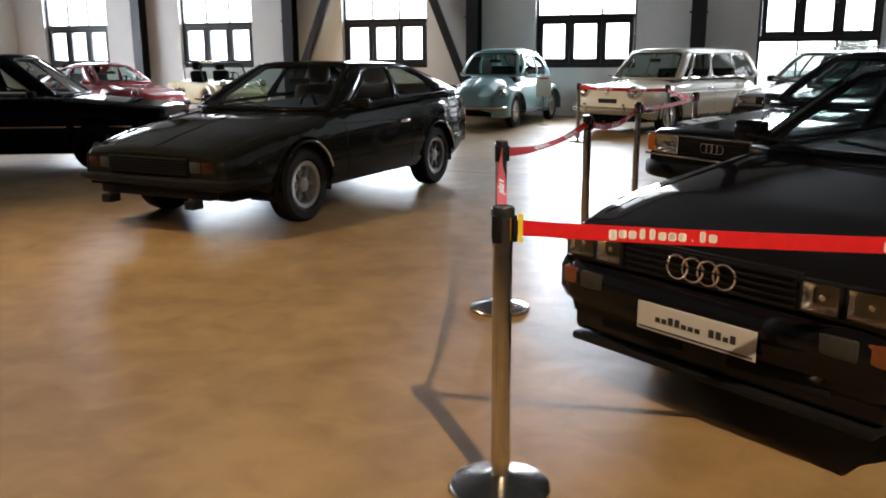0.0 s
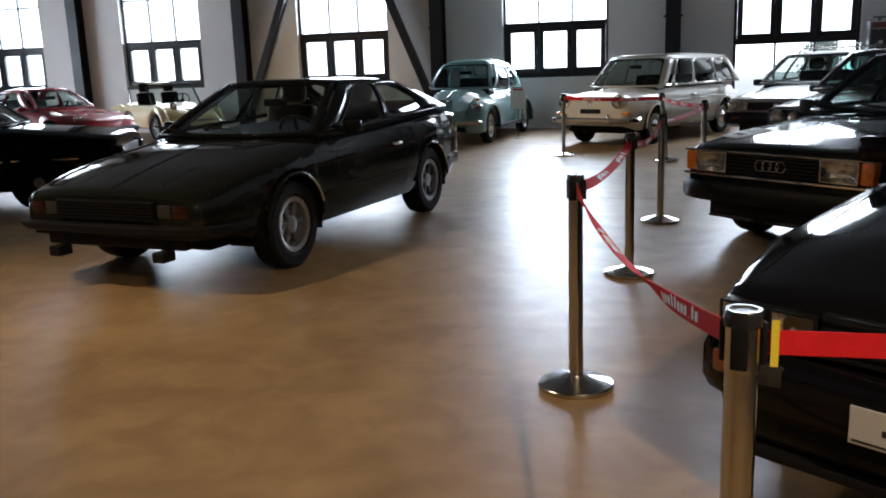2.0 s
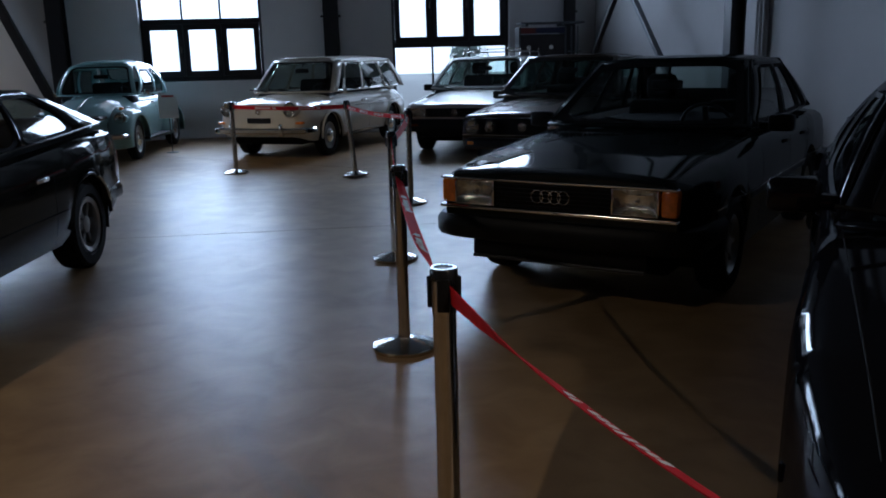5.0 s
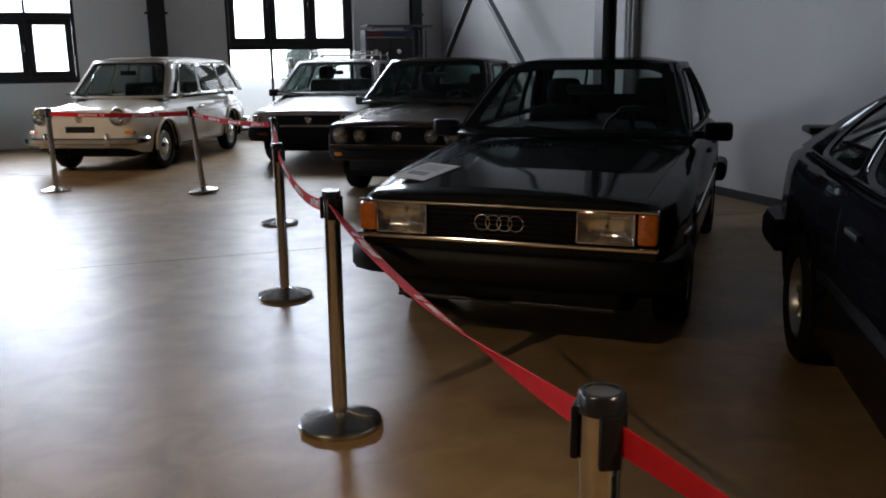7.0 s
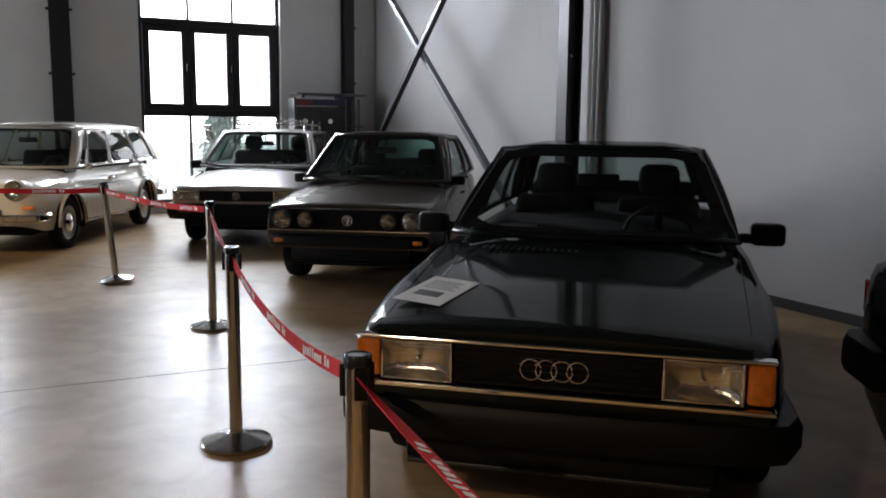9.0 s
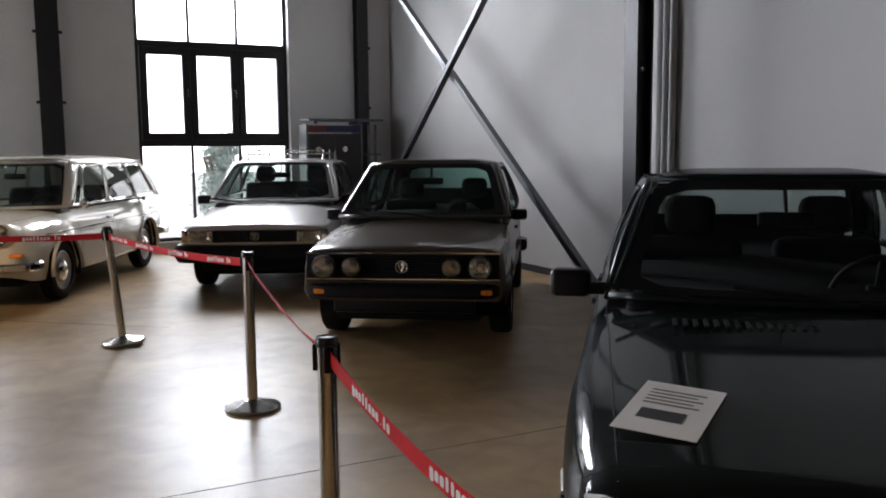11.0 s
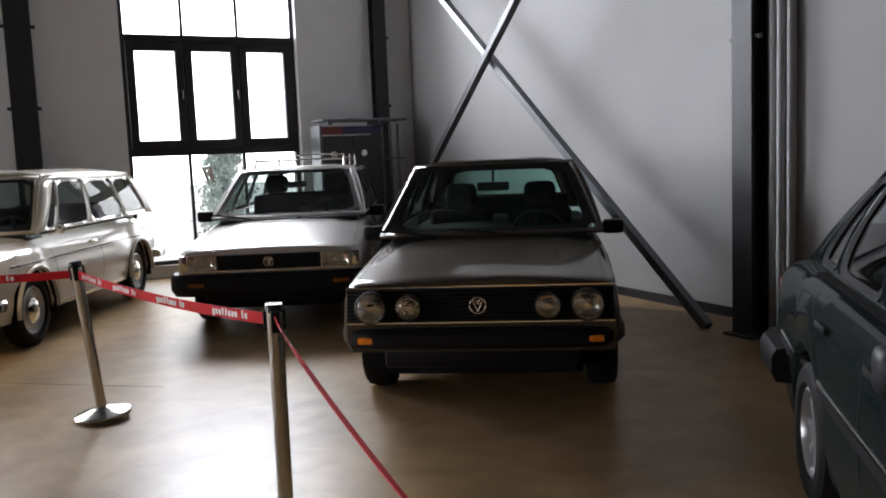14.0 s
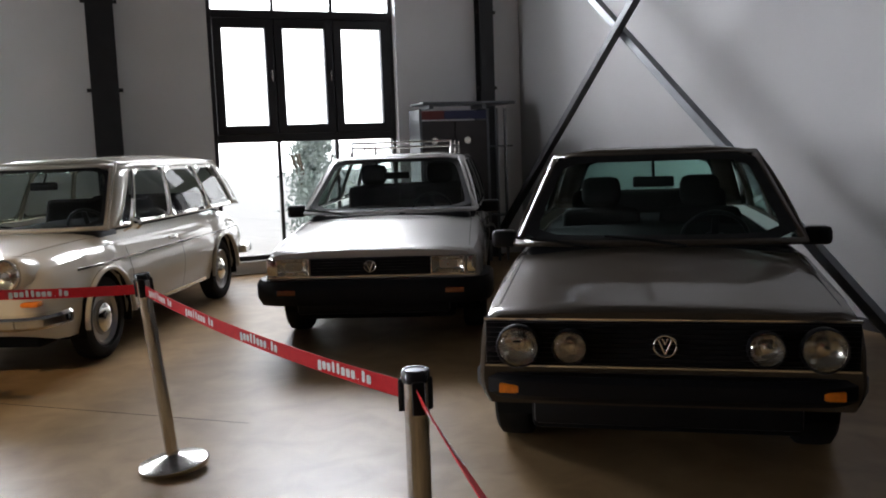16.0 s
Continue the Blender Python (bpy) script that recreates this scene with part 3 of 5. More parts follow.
def lamp_block(parent, x, y0, y1, z0, z1, name="headlight", label="", rim=CHROME):
    """A rectangular lamp: bezel, hollow reflector, bulb shield and ribbed glass; its rim stands 45 mm before x."""
    y0, y1 = min(y0, y1), max(y0, y1)
    h = bmesh.new()
    for a, b, c, d in ((y0, y0 + .01, z0, z1), (y1 - .01, y1, z0, z1), (y0 + .01, y1 - .01, z0, z0 + .009), (y0 + .01, y1 - .01, z1 - .009, z1)):
        box_bm(x - .03, x + .046, a, b, c, d, .003, h)
    lampb = part(name, h, rim, parent, label, 40)
    bm = bmesh.new()
    grid_bm(bm, lambda u, v: Vector((x + .04 - .036 * (1 - (2 * u - 1) ** 4) * (1 - (2 * v - 1) ** 4), y0 + .009 + (y1 - y0 - .018) * u, z0 + .008 + (z1 - z0 - .016) * v)), 14, 8)
    part("reflector", bm, REFLECTOR, lampb, "", 70)
    part("bulb_shield", lathe_bm([(0, .0), (.013, .0), (.011, .022), (0, .026)], Matrix.Translation((x + .008, (y0 + y1) / 2, (z0 + z1) / 2)) @ pose(0, 0, 0, 0, 90, 0), 16), CHROME, lampb, "", 50)
    g = bmesh.new()
    grid_bm(g, lambda u, v: Vector((x + .043 + .006 * (1 - (2 * u - 1) ** 2), y0 + .006 + (y1 - y0 - .012) * u, z0 + .006 + (z1 - z0 - .012) * v)), 8, 2)
    g = part("lens", g, LAMP_GLASS, lampb, "ribbed clear glass", 60)
    g.visible_shadow = False
    return lampb


def round_lamp(parent, x, y, z, r, ring_mat=CHROME, label="", tilt=0):
    m = Matrix.Translation((x, y, z)) @ pose(0, 0, 0, 0, 90 + tilt, 0)
    ring = part("headlight", lathe_bm([(r * 0.9, -0.06), (r, -0.02), (r, 0.012), (r * 0.93, 0.02), (r * 0.9, 0.012)], m, 32), ring_mat, parent, label, 40)
    part("reflector", lathe_bm([(r * 0.92, 0.006), (r * 0.75, -0.02), (r * 0.4, -0.036), (0, -0.04)], m, 32), REFLECTOR, ring, "", 60)
    part("bulb_shield", lathe_bm([(r * 0.28, -0.03), (r * 0.26, -0.01), (0, -0.006)], m, 16), CHROME, ring, "", 60)
    g = part("lens", lathe_bm([(r * 0.93, 0.008), (r * 0.8, 0.02), (r * 0.5, 0.03), (0, 0.034)], m, 32), LAMP_GLASS, ring, "ribbed clear glass", 60)
    g.visible_shadow = False
    return ring


def rings_badge(parent, x, z, r, y=0.0, wire=0.0075):
    for k in range(4):
        c = y + (k - 1.5) * r * 1.48
        pts = [(x, c + r * math.cos(a), z + r * math.sin(a)) for a in np.linspace(0, 2 * math.pi, 26, endpoint=False)]
        part("badge_ring", tube_bm(pts, wire, 8, True), CHROME, parent, "chrome badge ring", 60)


def round_badge(parent, x, z, r, y=0.0):
    bm = tube_bm([(x, y + r * math.cos(a), z + r * math.sin(a)) for a in np.linspace(0, 2 * math.pi, 26, endpoint=False)], 0.006, 8, True)
    for a, b in (((-0.6, 0.62), (0, -0.75)), ((0.6, 0.62), (0, -0.75)), ((-0.25, 0.75), (0, 0.15)), ((0.25, 0.75), (0, 0.15))):
        join(bm, tube_bm([(x, y + r * a[0], z + r * a[1]), (x, y + r * b[0], z + r * b[1])], 0.005, 6))
    part("badge", bm, CHROME, parent, "round chrome grille badge", 60)


def make_car(name, label, nose, heading, spec, paint_mat, glass=CAR_GLASS, seal=RUBBER, seats=CLOTH_DARK, group="exhibited cars"):
    root = thing(name, label, "car", pose(nose[0], nose[1], 0, 0, 0, heading), group)
    L, W, fa, wb, r = spec["L"], spec["W"], spec["fa"], spec["wb"], spec["r"]
    shell = part("body", body_bm(spec), paint_mat, root, smooth=32)
    if "sa" in spec:
        shell.data.materials.append(CLOTH_DARK)
        for poly in shell.data.polygons:
            c = poly.center
            if -spec["sc"] + 0.06 < c.x < -spec["sa"] - 0.02 and abs(c.y) < spec.get("ybr", spec["yb"]) - 0.1 and poly.normal.z > 0.5:
                poly.material_index = 1
    part("underbody", box_bm(-L + 0.3, -0.25, -W * 0.36, W * 0.36, spec["under"], spec["mid"], 0.03), DARK, root)
    for a in (fa, fa + wb):
        for side in (1, -1):
            n, ra = 20, spec["ra"] * 1.0 + 0.006
            bm = bmesh.new()
            y_in, y_out = side * (W / 2 - 0.34), side * (W / 2 - 0.035)
            arc = [(ra * math.cos(q), ra * math.sin(q) * spec.get("arch_h", 1.0)) for q in np.linspace(-0.25, math.pi + 0.25, n)]
            va = [bm.verts.new((-a + c, y_in, r + q)) for c, q in arc]
            vb = [bm.verts.new((-a + c, y_out, r + q)) for c, q in arc]
            for k in range(n - 1):
                bm.faces.new((va[k], va[k + 1], vb[k + 1], vb[k]))
            bm.faces.new(va)
            part("wheel_well", bm, DARK, root)
            wheel(root, a, side * (W / 2 - spec.get("inset", 0.1)), r, spec.get("tyre", 0.18), spec["style"], side)
            if spec.get("flare"):
                pts = [(-a + (spec["ra"] + 0.012) * math.cos(q), side * (W / 2 - 0.012), r + (spec["ra"] + 0.012) * math.sin(q)) for q in np.linspace(-0.05, math.pi + 0.05, 22)]
                part("arch_trim", tube_bm(pts, spec["flare"], 8), spec.get("flare_mat", paint_mat), root, smooth=60)
    if "sa" in spec:
        sa, sra, src, sc = spec["sa"], spec["sra"], spec["src"], spec["sc"]
        yb, ybr, yr = spec["yb"], spec.get("ybr", spec["yb"]), spec["yr"]
        zb, zbr, zr, zrr = spec["zb"], spec["zbr"], spec["zr"], spec.get("zrr", spec["zr"])
        yrr = spec.get("yrr", yr)
        A = {1: Vector((-sa, yb, zb)), -1: Vector((-sa, -yb, zb))}
        R = {1: Vector((-sra, yr, zr)), -1: Vector((-sra, -yr, zr))}
        Q = {1: Vector((-src, yrr, zrr)), -1: Vector((-src, -yrr, zrr))}
        C = {1: Vector((-sc, ybr, zbr)), -1: Vector((-sc, -ybr, zbr))}
        bow = spec.get("bow", 0.1)
        bulge = spec.get("bulge", 0.0)
        wp = Patch(A[-1], A[1], R[-1], R[1], (bow, 0, 0.0), (bulge, 0, bulge * 0.6))
        pl = spec.get("pillar", 0.055)
        # seals wider than 0.022 also stand in for shade on the painted pillars
        glazed(wp, [(pl, 1 - pl, pl + 0.01, 0.99 - pl)], 0.04, spec.get("head", 0.95), root, paint_mat, glass, seal, 1, spec.get("screen_seal_shade", 0.022), names=("windscreen_frame", "windscreen", "windscreen_seal_and_shade"))
        rp = Patch(C[1], C[-1], Q[1], Q[-1], (-bow * 0.6, 0, 0), (-bulge, 0, bulge * 0.6))
        rv = spec.get("rear_v", (0.12, 0.9))
        rs = spec.get("rear_side", 0.1)
        glazed(rp, [(rs, 1 - rs, rs + 0.02, 0.98 - rs)], rv[0], rv[1], root, paint_mat, spec.get("rear_glass", glass), seal, 1, names=("rear_frame", "rear_window", "rear_seal"))
        for side in (1, -1):
            sp = Patch(A[side], C[side], R[side], Q[side], (0, side * 0.03, 0), (0, side * (0.02 + bulge), 0))
            if side == -1:
                sp = Patch(C[side], A[side], Q[side], R[side], (0, -0.03, 0), (0, -0.02 - bulge, 0))
            wins = spec["wins"] if side == 1 else [(1 - w[1], 1 - w[0], 1 - w[3], 1 - w[2]) for w in reversed(spec["wins"])]
            glazed(sp, wins, spec.get("v0", 0.05), spec.get("v1", 0.9), root, paint_mat, glass, spec.get("side_seal", seal), 1, spec.get("seal_w", 0.022), names=("side_frame", "side_window", "window_trim"))
        bm = bmesh.new()
        crown = spec.get("crown", 0.045)
        top = Patch(R[-1], R[1], Q[-1], Q[1])

        def roof(u, v):
            p = top.at(u, v)
            p.x += bow * (1 - (2 * u - 1) ** 2) * (1 - v) - bow * 0.6 * (1 - (2 * u - 1) ** 2) * v
            edge = min(1.0, 4 * u * (1 - u) * 1.6) ** 0.7 if 0 < u < 1 else 0
            p.z += crown * edge * (0.35 + 0.65 * min(1, 4 * v * (1 - v)) ** 0.6)
            return p
        grid_bm(bm, roof, 16, 10)
        ob = part("roof", bm, paint_mat, root, smooth=60)
        mod = ob.modifiers.new("thick", "SOLIDIFY")
        mod.thickness, mod.offset = 0.02, -1
        if spec.get("gutter"):
            for side in (1, -1):
                pts = [R[side].lerp(Q[side], k / 6) + Vector((0, side * 0.012, 0.0)) for k in range(7)]
                part("roof_gutter", tube_bm([A[side] + Vector((0, side * 0.008, 0.0))] + pts + [C[side] + Vector((0, side * 0.008, 0))], 0.011, 6), spec["gutter"], root, smooth=60)
        # cabin
        part("cabin_floor", box_bm(-sc + 0.25, -sa + 0.1, -W / 2 + 0.12, W / 2 - 0.12, 0.28, 0.32), DARK, root)
        part("dashboard", box_bm(-sa - 0.32, -sa + 0.05, -yb + 0.06, yb - 0.06, zb - 0.2, zb - 0.01, 0.05), PLASTIC, root, smooth=50)
        fx = spec.get("seat_x", -sa - 0.85)
        for y in (0.34, -0.34):
            seat(root, fx, y * W / 1.65, zb - 0.47 - spec.get("seat_drop", 0.0), seats, 0.56, spec.get("headrest", True))
        seat(root, max(fx - 0.85, -L + 0.95), 0, zb - 0.48, seats, W - 0.42, False)
        steering_wheel(root, -sa - 0.42, 0.34 * W / 1.65, zb - 0.03)
        mr = part("mirror_inside", box_bm(-sra + 0.1, -sra + 0.13, -0.12, 0.12, zr - 0.2, zr - 0.135, 0.014), PLASTIC, root, "interior mirror", 50)
        part("stalk", tube_bm([(-sra + 0.11, 0, zr - 0.14), (-sra + 0.04, 0, zr - 0.03)], 0.009, 6), PLASTIC, mr)
    return root


def door_mirror(root, x, y, z, side, mat=PLASTIC, size=1.0):
    bm = box_bm(-0.06 * size, 0.05 * size, 0.03, 0.03 + 0.17 * size, -0.01, 0.105 * size, 0.025, m=Matrix.Translation((x, y, z)) @ pose(0, 0, 0, 0, 0, 0) @ Matrix.Diagonal((1, side, 1, 1)))
    box_bm(-0.03, 0.03, -0.03, 0.08, 0.0, 0.05, 0.012, bm, Matrix.Translation((x, y, z)) @ Matrix.Diagonal((1, side, 1, 1)))
    mr = part("door_mirror", bm, mat, root, "", 50)
    part("mirror_glass", box_bm(x - 0.064 * size, x - 0.0605 * size, min(side * 0.05, side * (0.01 + 0.17 * size)) + y, max(side * 0.05, side * (0.01 + 0.17 * size)) + y, z + 0.005, z + 0.085 * size, 0.0), CHROME, mr)


def side_trim(root, spec, s0, s1, z, mat, h=0.025, name="side_moulding", out=0.006, label=""):
    """A rubbing strip along both flanks."""
    for side in (1, -1):
        bm = bmesh.new()
        rows = []
        for s in np.linspace(s0, s1, 24):
            sec = section(spec, s)
            y = float(np.interp(z, [p[1] for p in sec[:7]], [p[0] for p in sec[:7]]))
            rows.append([bm.verts.new((-s, side * (y + o), z + q)) for o, q in ((-0.01, -h / 2), (out, -h / 2 + 0.003), (out, h / 2 - 0.003), (-0.01, h / 2))])
        for a, b in zip(rows, rows[1:]):
            for k in range(3):
                bm.faces.new((a[k], a[k + 1], b[k + 1], b[k]))
        bm.faces.new(rows[0]), bm.faces.new(rows[-1])
        part(name, bm, mat, root, label)


def seam(root, spec, s, z0, z1, slant=0.0):
    """A shut line down both flanks."""
    for side in (1, -1):
        bm = bmesh.new()
        rows = []
        for k in range(9):
            z = z0 + (z1 - z0) * k / 8
            ss = s + slant * k / 8
            sec = section(spec, ss)
            y = float(np.interp(z, [p[1] for p in sec[:7]], [p[0] for p in sec[:7]])) + 0.0022
            rows.append([bm.verts.new((-ss + d, side * y, z)) for d in (-0.0035, 0.0035)])
        for a, b in zip(rows, rows[1:]):
            bm.faces.new((a[0], a[1], b[1], b[0]))
        part("shut_line", bm, RUBBER, root)


def handle(root, spec, s, z, mat=CHROME):
    for side in (1, -1):
        sec = section(spec, s)
        y = float(np.interp(z, [p[1] for p in sec[:7]], [p[0] for p in sec[:7]]))
        part("door_handle", box_bm(-s - 0.09, -s + 0.09, side * y - 0.012, side * y + 0.02 if side > 0 else side * y + 0.012, z - 0.014, z + 0.014, 0.006) if side > 0 else
             box_bm(-s - 0.09, -s + 0.09, side * y - 0.02, side * y + 0.012, z - 0.014, z + 0.014, 0.006), mat, root, smooth=40)


def bumper(root, x, W, z0, z1, depth, mat, name="bumper", wrap=0.5, tail=False, label=""):
    """A bar across the nose, curving back along the flanks."""
    bm = bmesh.new()
    sgn = -1 if tail else 1
    hw = W / 2
    path = [(-wrap, hw), (-0.12, hw), (-0.04, hw - 0.03), (0.0, hw - 0.12)] + [(0.03 * (1 - (y / hw) ** 2), y) for y in np.linspace(hw - 0.2, -hw + 0.2, 9)] + [(0.0, -hw + 0.12), (-0.04, -hw + 0.03), (-0.12, -hw), (-wrap, -hw)]
    prof = [(-0.05, z0), (depth * 0.7, z0 + 0.006), (depth, z0 + (z1 - z0) * 0.25), (depth, z0 + (z1 - z0) * 0.75), (depth * 0.7, z1 - 0.006), (-0.05, z1)]
    rows = []
    for k, (px, py) in enumerate(path):
        a, b = path[max(0, k - 1)], path[min(len(path) - 1, k + 1)]
        t = Vector((b[0] - a[0], b[1] - a[1])).normalized()
        nrm = Vector((-t.y, t.x)) * -1
        if nrm.x < 0 and 2 < k < len(path) - 3:
            nrm = -nrm
        if py > 0 and k <= 2:
            nrm = Vector((abs(nrm.x), abs(nrm.y)))
        if py < 0 and k >= len(path) - 3:
            nrm = Vector((abs(nrm.x), -abs(nrm.y)))
        rows.append([bm.verts.new((x + sgn * (px + nrm.x * d), py + nrm.y * d, z)) for d, z in prof])
    for a, b in zip(rows, rows[1:]):
        for k in range(len(prof)):
            bm.faces.new((a[k], a[(k + 1) % len(prof)], b[(k + 1) % len(prof)], b[k]))
    bm.faces.new(rows[0]), bm.faces.new(rows[-1])
    return part(name, bm, mat, root, label, 40)


def grille(root, x, y0, y1, z0, z1, n, mat=PLASTIC, slat_mat=None):
    g = rbox(root, "grille", x, y0, y1, z0, z1, 0.04, mat, 0.006, proud=0.022)
    for k in range(n):
        z = z0 + (z1 - z0) * (k + 0.5) / n
        part("grille_slat", box_bm(x + 0.01, x + 0.032, y0 + 0.01, y1 - 0.01, z - 0.004, z + 0.004), slat_mat or mat, g)
    return g


def panel_line(root, pts, w=0.004, mat=RUBBER, name="shut_line"):
    """A thin dark joint drawn along points just proud of a panel."""
    part(name, tube_bm(pts, w / 2, 5), mat, root)


def deck_z(spec, s, y):
    sec = section(spec, s)[6:]
    return float(np.interp(-abs(y), [-p[0] for p in sec], [p[1] for p in sec]))


def hood_lines(root, spec, s0, s1, y0, y1, back=True):
    for side in (1, -1):
        pts = [(-s, side * (y0 + (y1 - y0) * k), deck_z(spec, s, y0 + (y1 - y0) * k) + 0.0005) for k, s in ((k / 8, s0 + (s1 - s0) * k / 8) for k in range(9))]
        panel_line(root, pts)
    if back:
        panel_line(root, [(-s1, y, deck_z(spec, s1, y) + 0.0005) for y in np.linspace(-y1, y1, 13)])


def wipers(root, spec, z):
    sa, yb = spec["sa"], spec["yb"]
    for y in (0.15, -0.35):
        part("wiper", tube_bm([(-sa + 0.1, y, z), (-sa + 0.06, y - 0.2, z + 0.03), (-sa + 0.03, y - 0.42, z + 0.05)], 0.008, 5), RUBBER, root)


# ---- the cars ----
# clear and amber lenses with shade put into the colour, so they look unlit
LENS_UNLIT = material("unlit_clear_lens", (0.035, 0.034, 0.032), 0.45, spec=0.25, vary=0.2, scale=30, bump=0.3, bump_scale=120)
AMBER_UNLIT = material("unlit_amber_lens", (0.028, 0.007, 0.002), 0.2, vary=0.15, scale=30, bump=0.3, bump_scale=120)
PLATE = material("show_plate_white", (0.5, 0.5, 0.5), 0.35, vary=0.05, scale=8)
BLACK = paint("black_car_paint", (0.005, 0.005, 0.0065), 0.0, 0.45)
GREEN_BLACK = paint("dark_green_metallic_paint", (0.009, 0.0125, 0.0125), 0.1, 0.45)
WEDGE_PAINT = paint("near_black_green_paint", (0.009, 0.0095, 0.007), 0.05, 0.6)
SILVER_BEIGE = paint("grey_brown_metallic_paint", (0.058, 0.046, 0.034), 0.3, 0.55)
SILVER = paint("silver_metallic_paint", (0.4, 0.39, 0.37), 0.6)
CREAM = paint("cream_car_paint", (0.54, 0.5, 0.41), 0.0)
BABY_BLUE = paint("pale_turquoise_car_paint", (0.29, 0.47, 0.47), 0.0)
RED_PAINT = paint("deep_red_car_paint", (0.3, 0.012, 0.02), 0.1)
YELLOW_PAINT = paint("pale_yellow_car_paint", (0.72, 0.62, 0.34), 0.0)


def quattro():
    spec = dict(L=4.4, W=1.72, fa=0.92, wb=2.52, r=0.305, ra=0.36, under=0.2, mid=0.52, style="eight", tyre=0.21, inset=0.11,
                plan=[(0, .685), (.04, .735), (.25, .8), (.55, .855), (1.3, .86), (1.5, .83), (2.9, .83), (3.1, .86), (3.8, .86), (4.3, .8), (4.4, .76)],
                top=[(0, .70), (.05, .73), (.5, .82), (1.0, .89), (1.45, .95), (3.7, .97), (4.3, .98), (4.4, .94)],
                shoulder=[(0, .66), (.05, .69), (.5, .77), (1.45, .88), (4.0, .93), (4.4, .9)], bottom=[(0, .33), (.3, .24), (.6, .2), (3.9, .2), (4.4, .34)],
                sa=1.4, sra=2.12, src=3.0, sc=4.0, yb=.76, yr=.57, zb=.93, zbr=.97, zr=1.33, zrr=1.31, wins=[(.07, .47, .16, .53), (.52, .8, .58, .92)], rear_v=(.08, .92))
    car = make_car("sports_coupe", "glossy black rally-style coupe with four chrome rings and a show plate", (-2.065, 3.36), -121.4, spec, BLACK)
    bumper(car, -0.05, 1.51, .36, .56, .075, BLACK, wrap=0.5)
    rbox(car, "front_apron", -.01, -.67, .67, .24, .37, .12, BLACK, 0.03)
    part("chin_spoiler", box_bm(-0.2, 0.012, -.66, .66, .2, .235, .012), PLASTIC, car, "low black chin spoiler", 40)
    for y in (-.3, .3):
        rbox(car, "intake", -.01, y - .2, y + .2, .29, .36, .05, DARK, 0.006, proud=0.006)
    grille(car, 0.0, -.375, .375, .57, .70, 5)
    rings_badge(car, 0.042, .635, .0455, wire=.006)
    for side in (1, -1):
        lamp_block(car, -.012, side * .38, side * .525, .578, .69, rim=PLASTIC)
        lamp_block(car, -.022, side * .53, side * .69, .578, .69, rim=PLASTIC)
        rbox(car, "fog_lamp", 0.03, side * .46, side * .595, .45, .525, .05, LENS_UNLIT, 0.012, "clear fog lamp", proud=0.014)
        rbox(car, "turn_signal", 0.03, side * .6, side * .71, .45, .525, .2, AMBER_DARK, 0.012, "amber indicator lens", proud=-0.004)
        door_mirror(car, -1.6, side * .78, .95, side, BLACK)
    plate = part("show_plate", box_bm(0.058, 0.066, -.26, .26, .365, .475, .003), PLATE, car, "white show plate with dark lettering marks")
    for k in range(12):
        if k == 4:
            continue
        y = .17 - k * .03
        tall = .012 if k in (0, 2, 3, 8, 9) else 0
        part("letter_mark", box_bm(0.0662, 0.0675, y - .011, y + .011, .408, .426 + tall, .0, None, Matrix.Shear("XY", 4, (0, 0))), INK, plate)
    part("plate_line", box_bm(0.0662, 0.0675, -.25, .25, .374, .38), INK, plate)
    side_trim(car, spec, .5, 4.1, .52, PLASTIC, .05)
    seam(car, spec, 1.55, .3, .86, .05), seam(car, spec, 2.78, .3, .9, .1)
    handle(car, spec, 2.6, .78, PLASTIC)
    hood_lines(car, spec, .03, 1.42, .66, .74)
    wipers(car, spec, .95)
    sp = box_bm(-.1, .12, -.72, .72, 1.02, 1.06, .015, m=Matrix.Translation((-4.22, 0, 0)))
    for y in (-.62, .62):
        box_bm(-.06, .08, y - .05, y + .05, .95, 1.03, .012, sp, Matrix.Translation((-4.22, 0, 0)))
    part("rear_spoiler", sp, PLASTIC, car, "black rubber tail spoiler", 40)
    bumper(car, -4.36, 1.68, .42, .6, .06, PLASTIC, wrap=.45, tail=True)
    for side in (1, -1):
        rbox(car, "tail_lamp", -4.42, side * .4, side * .74, .66, .82, .05, RED_LENS, .01, proud=0.03)


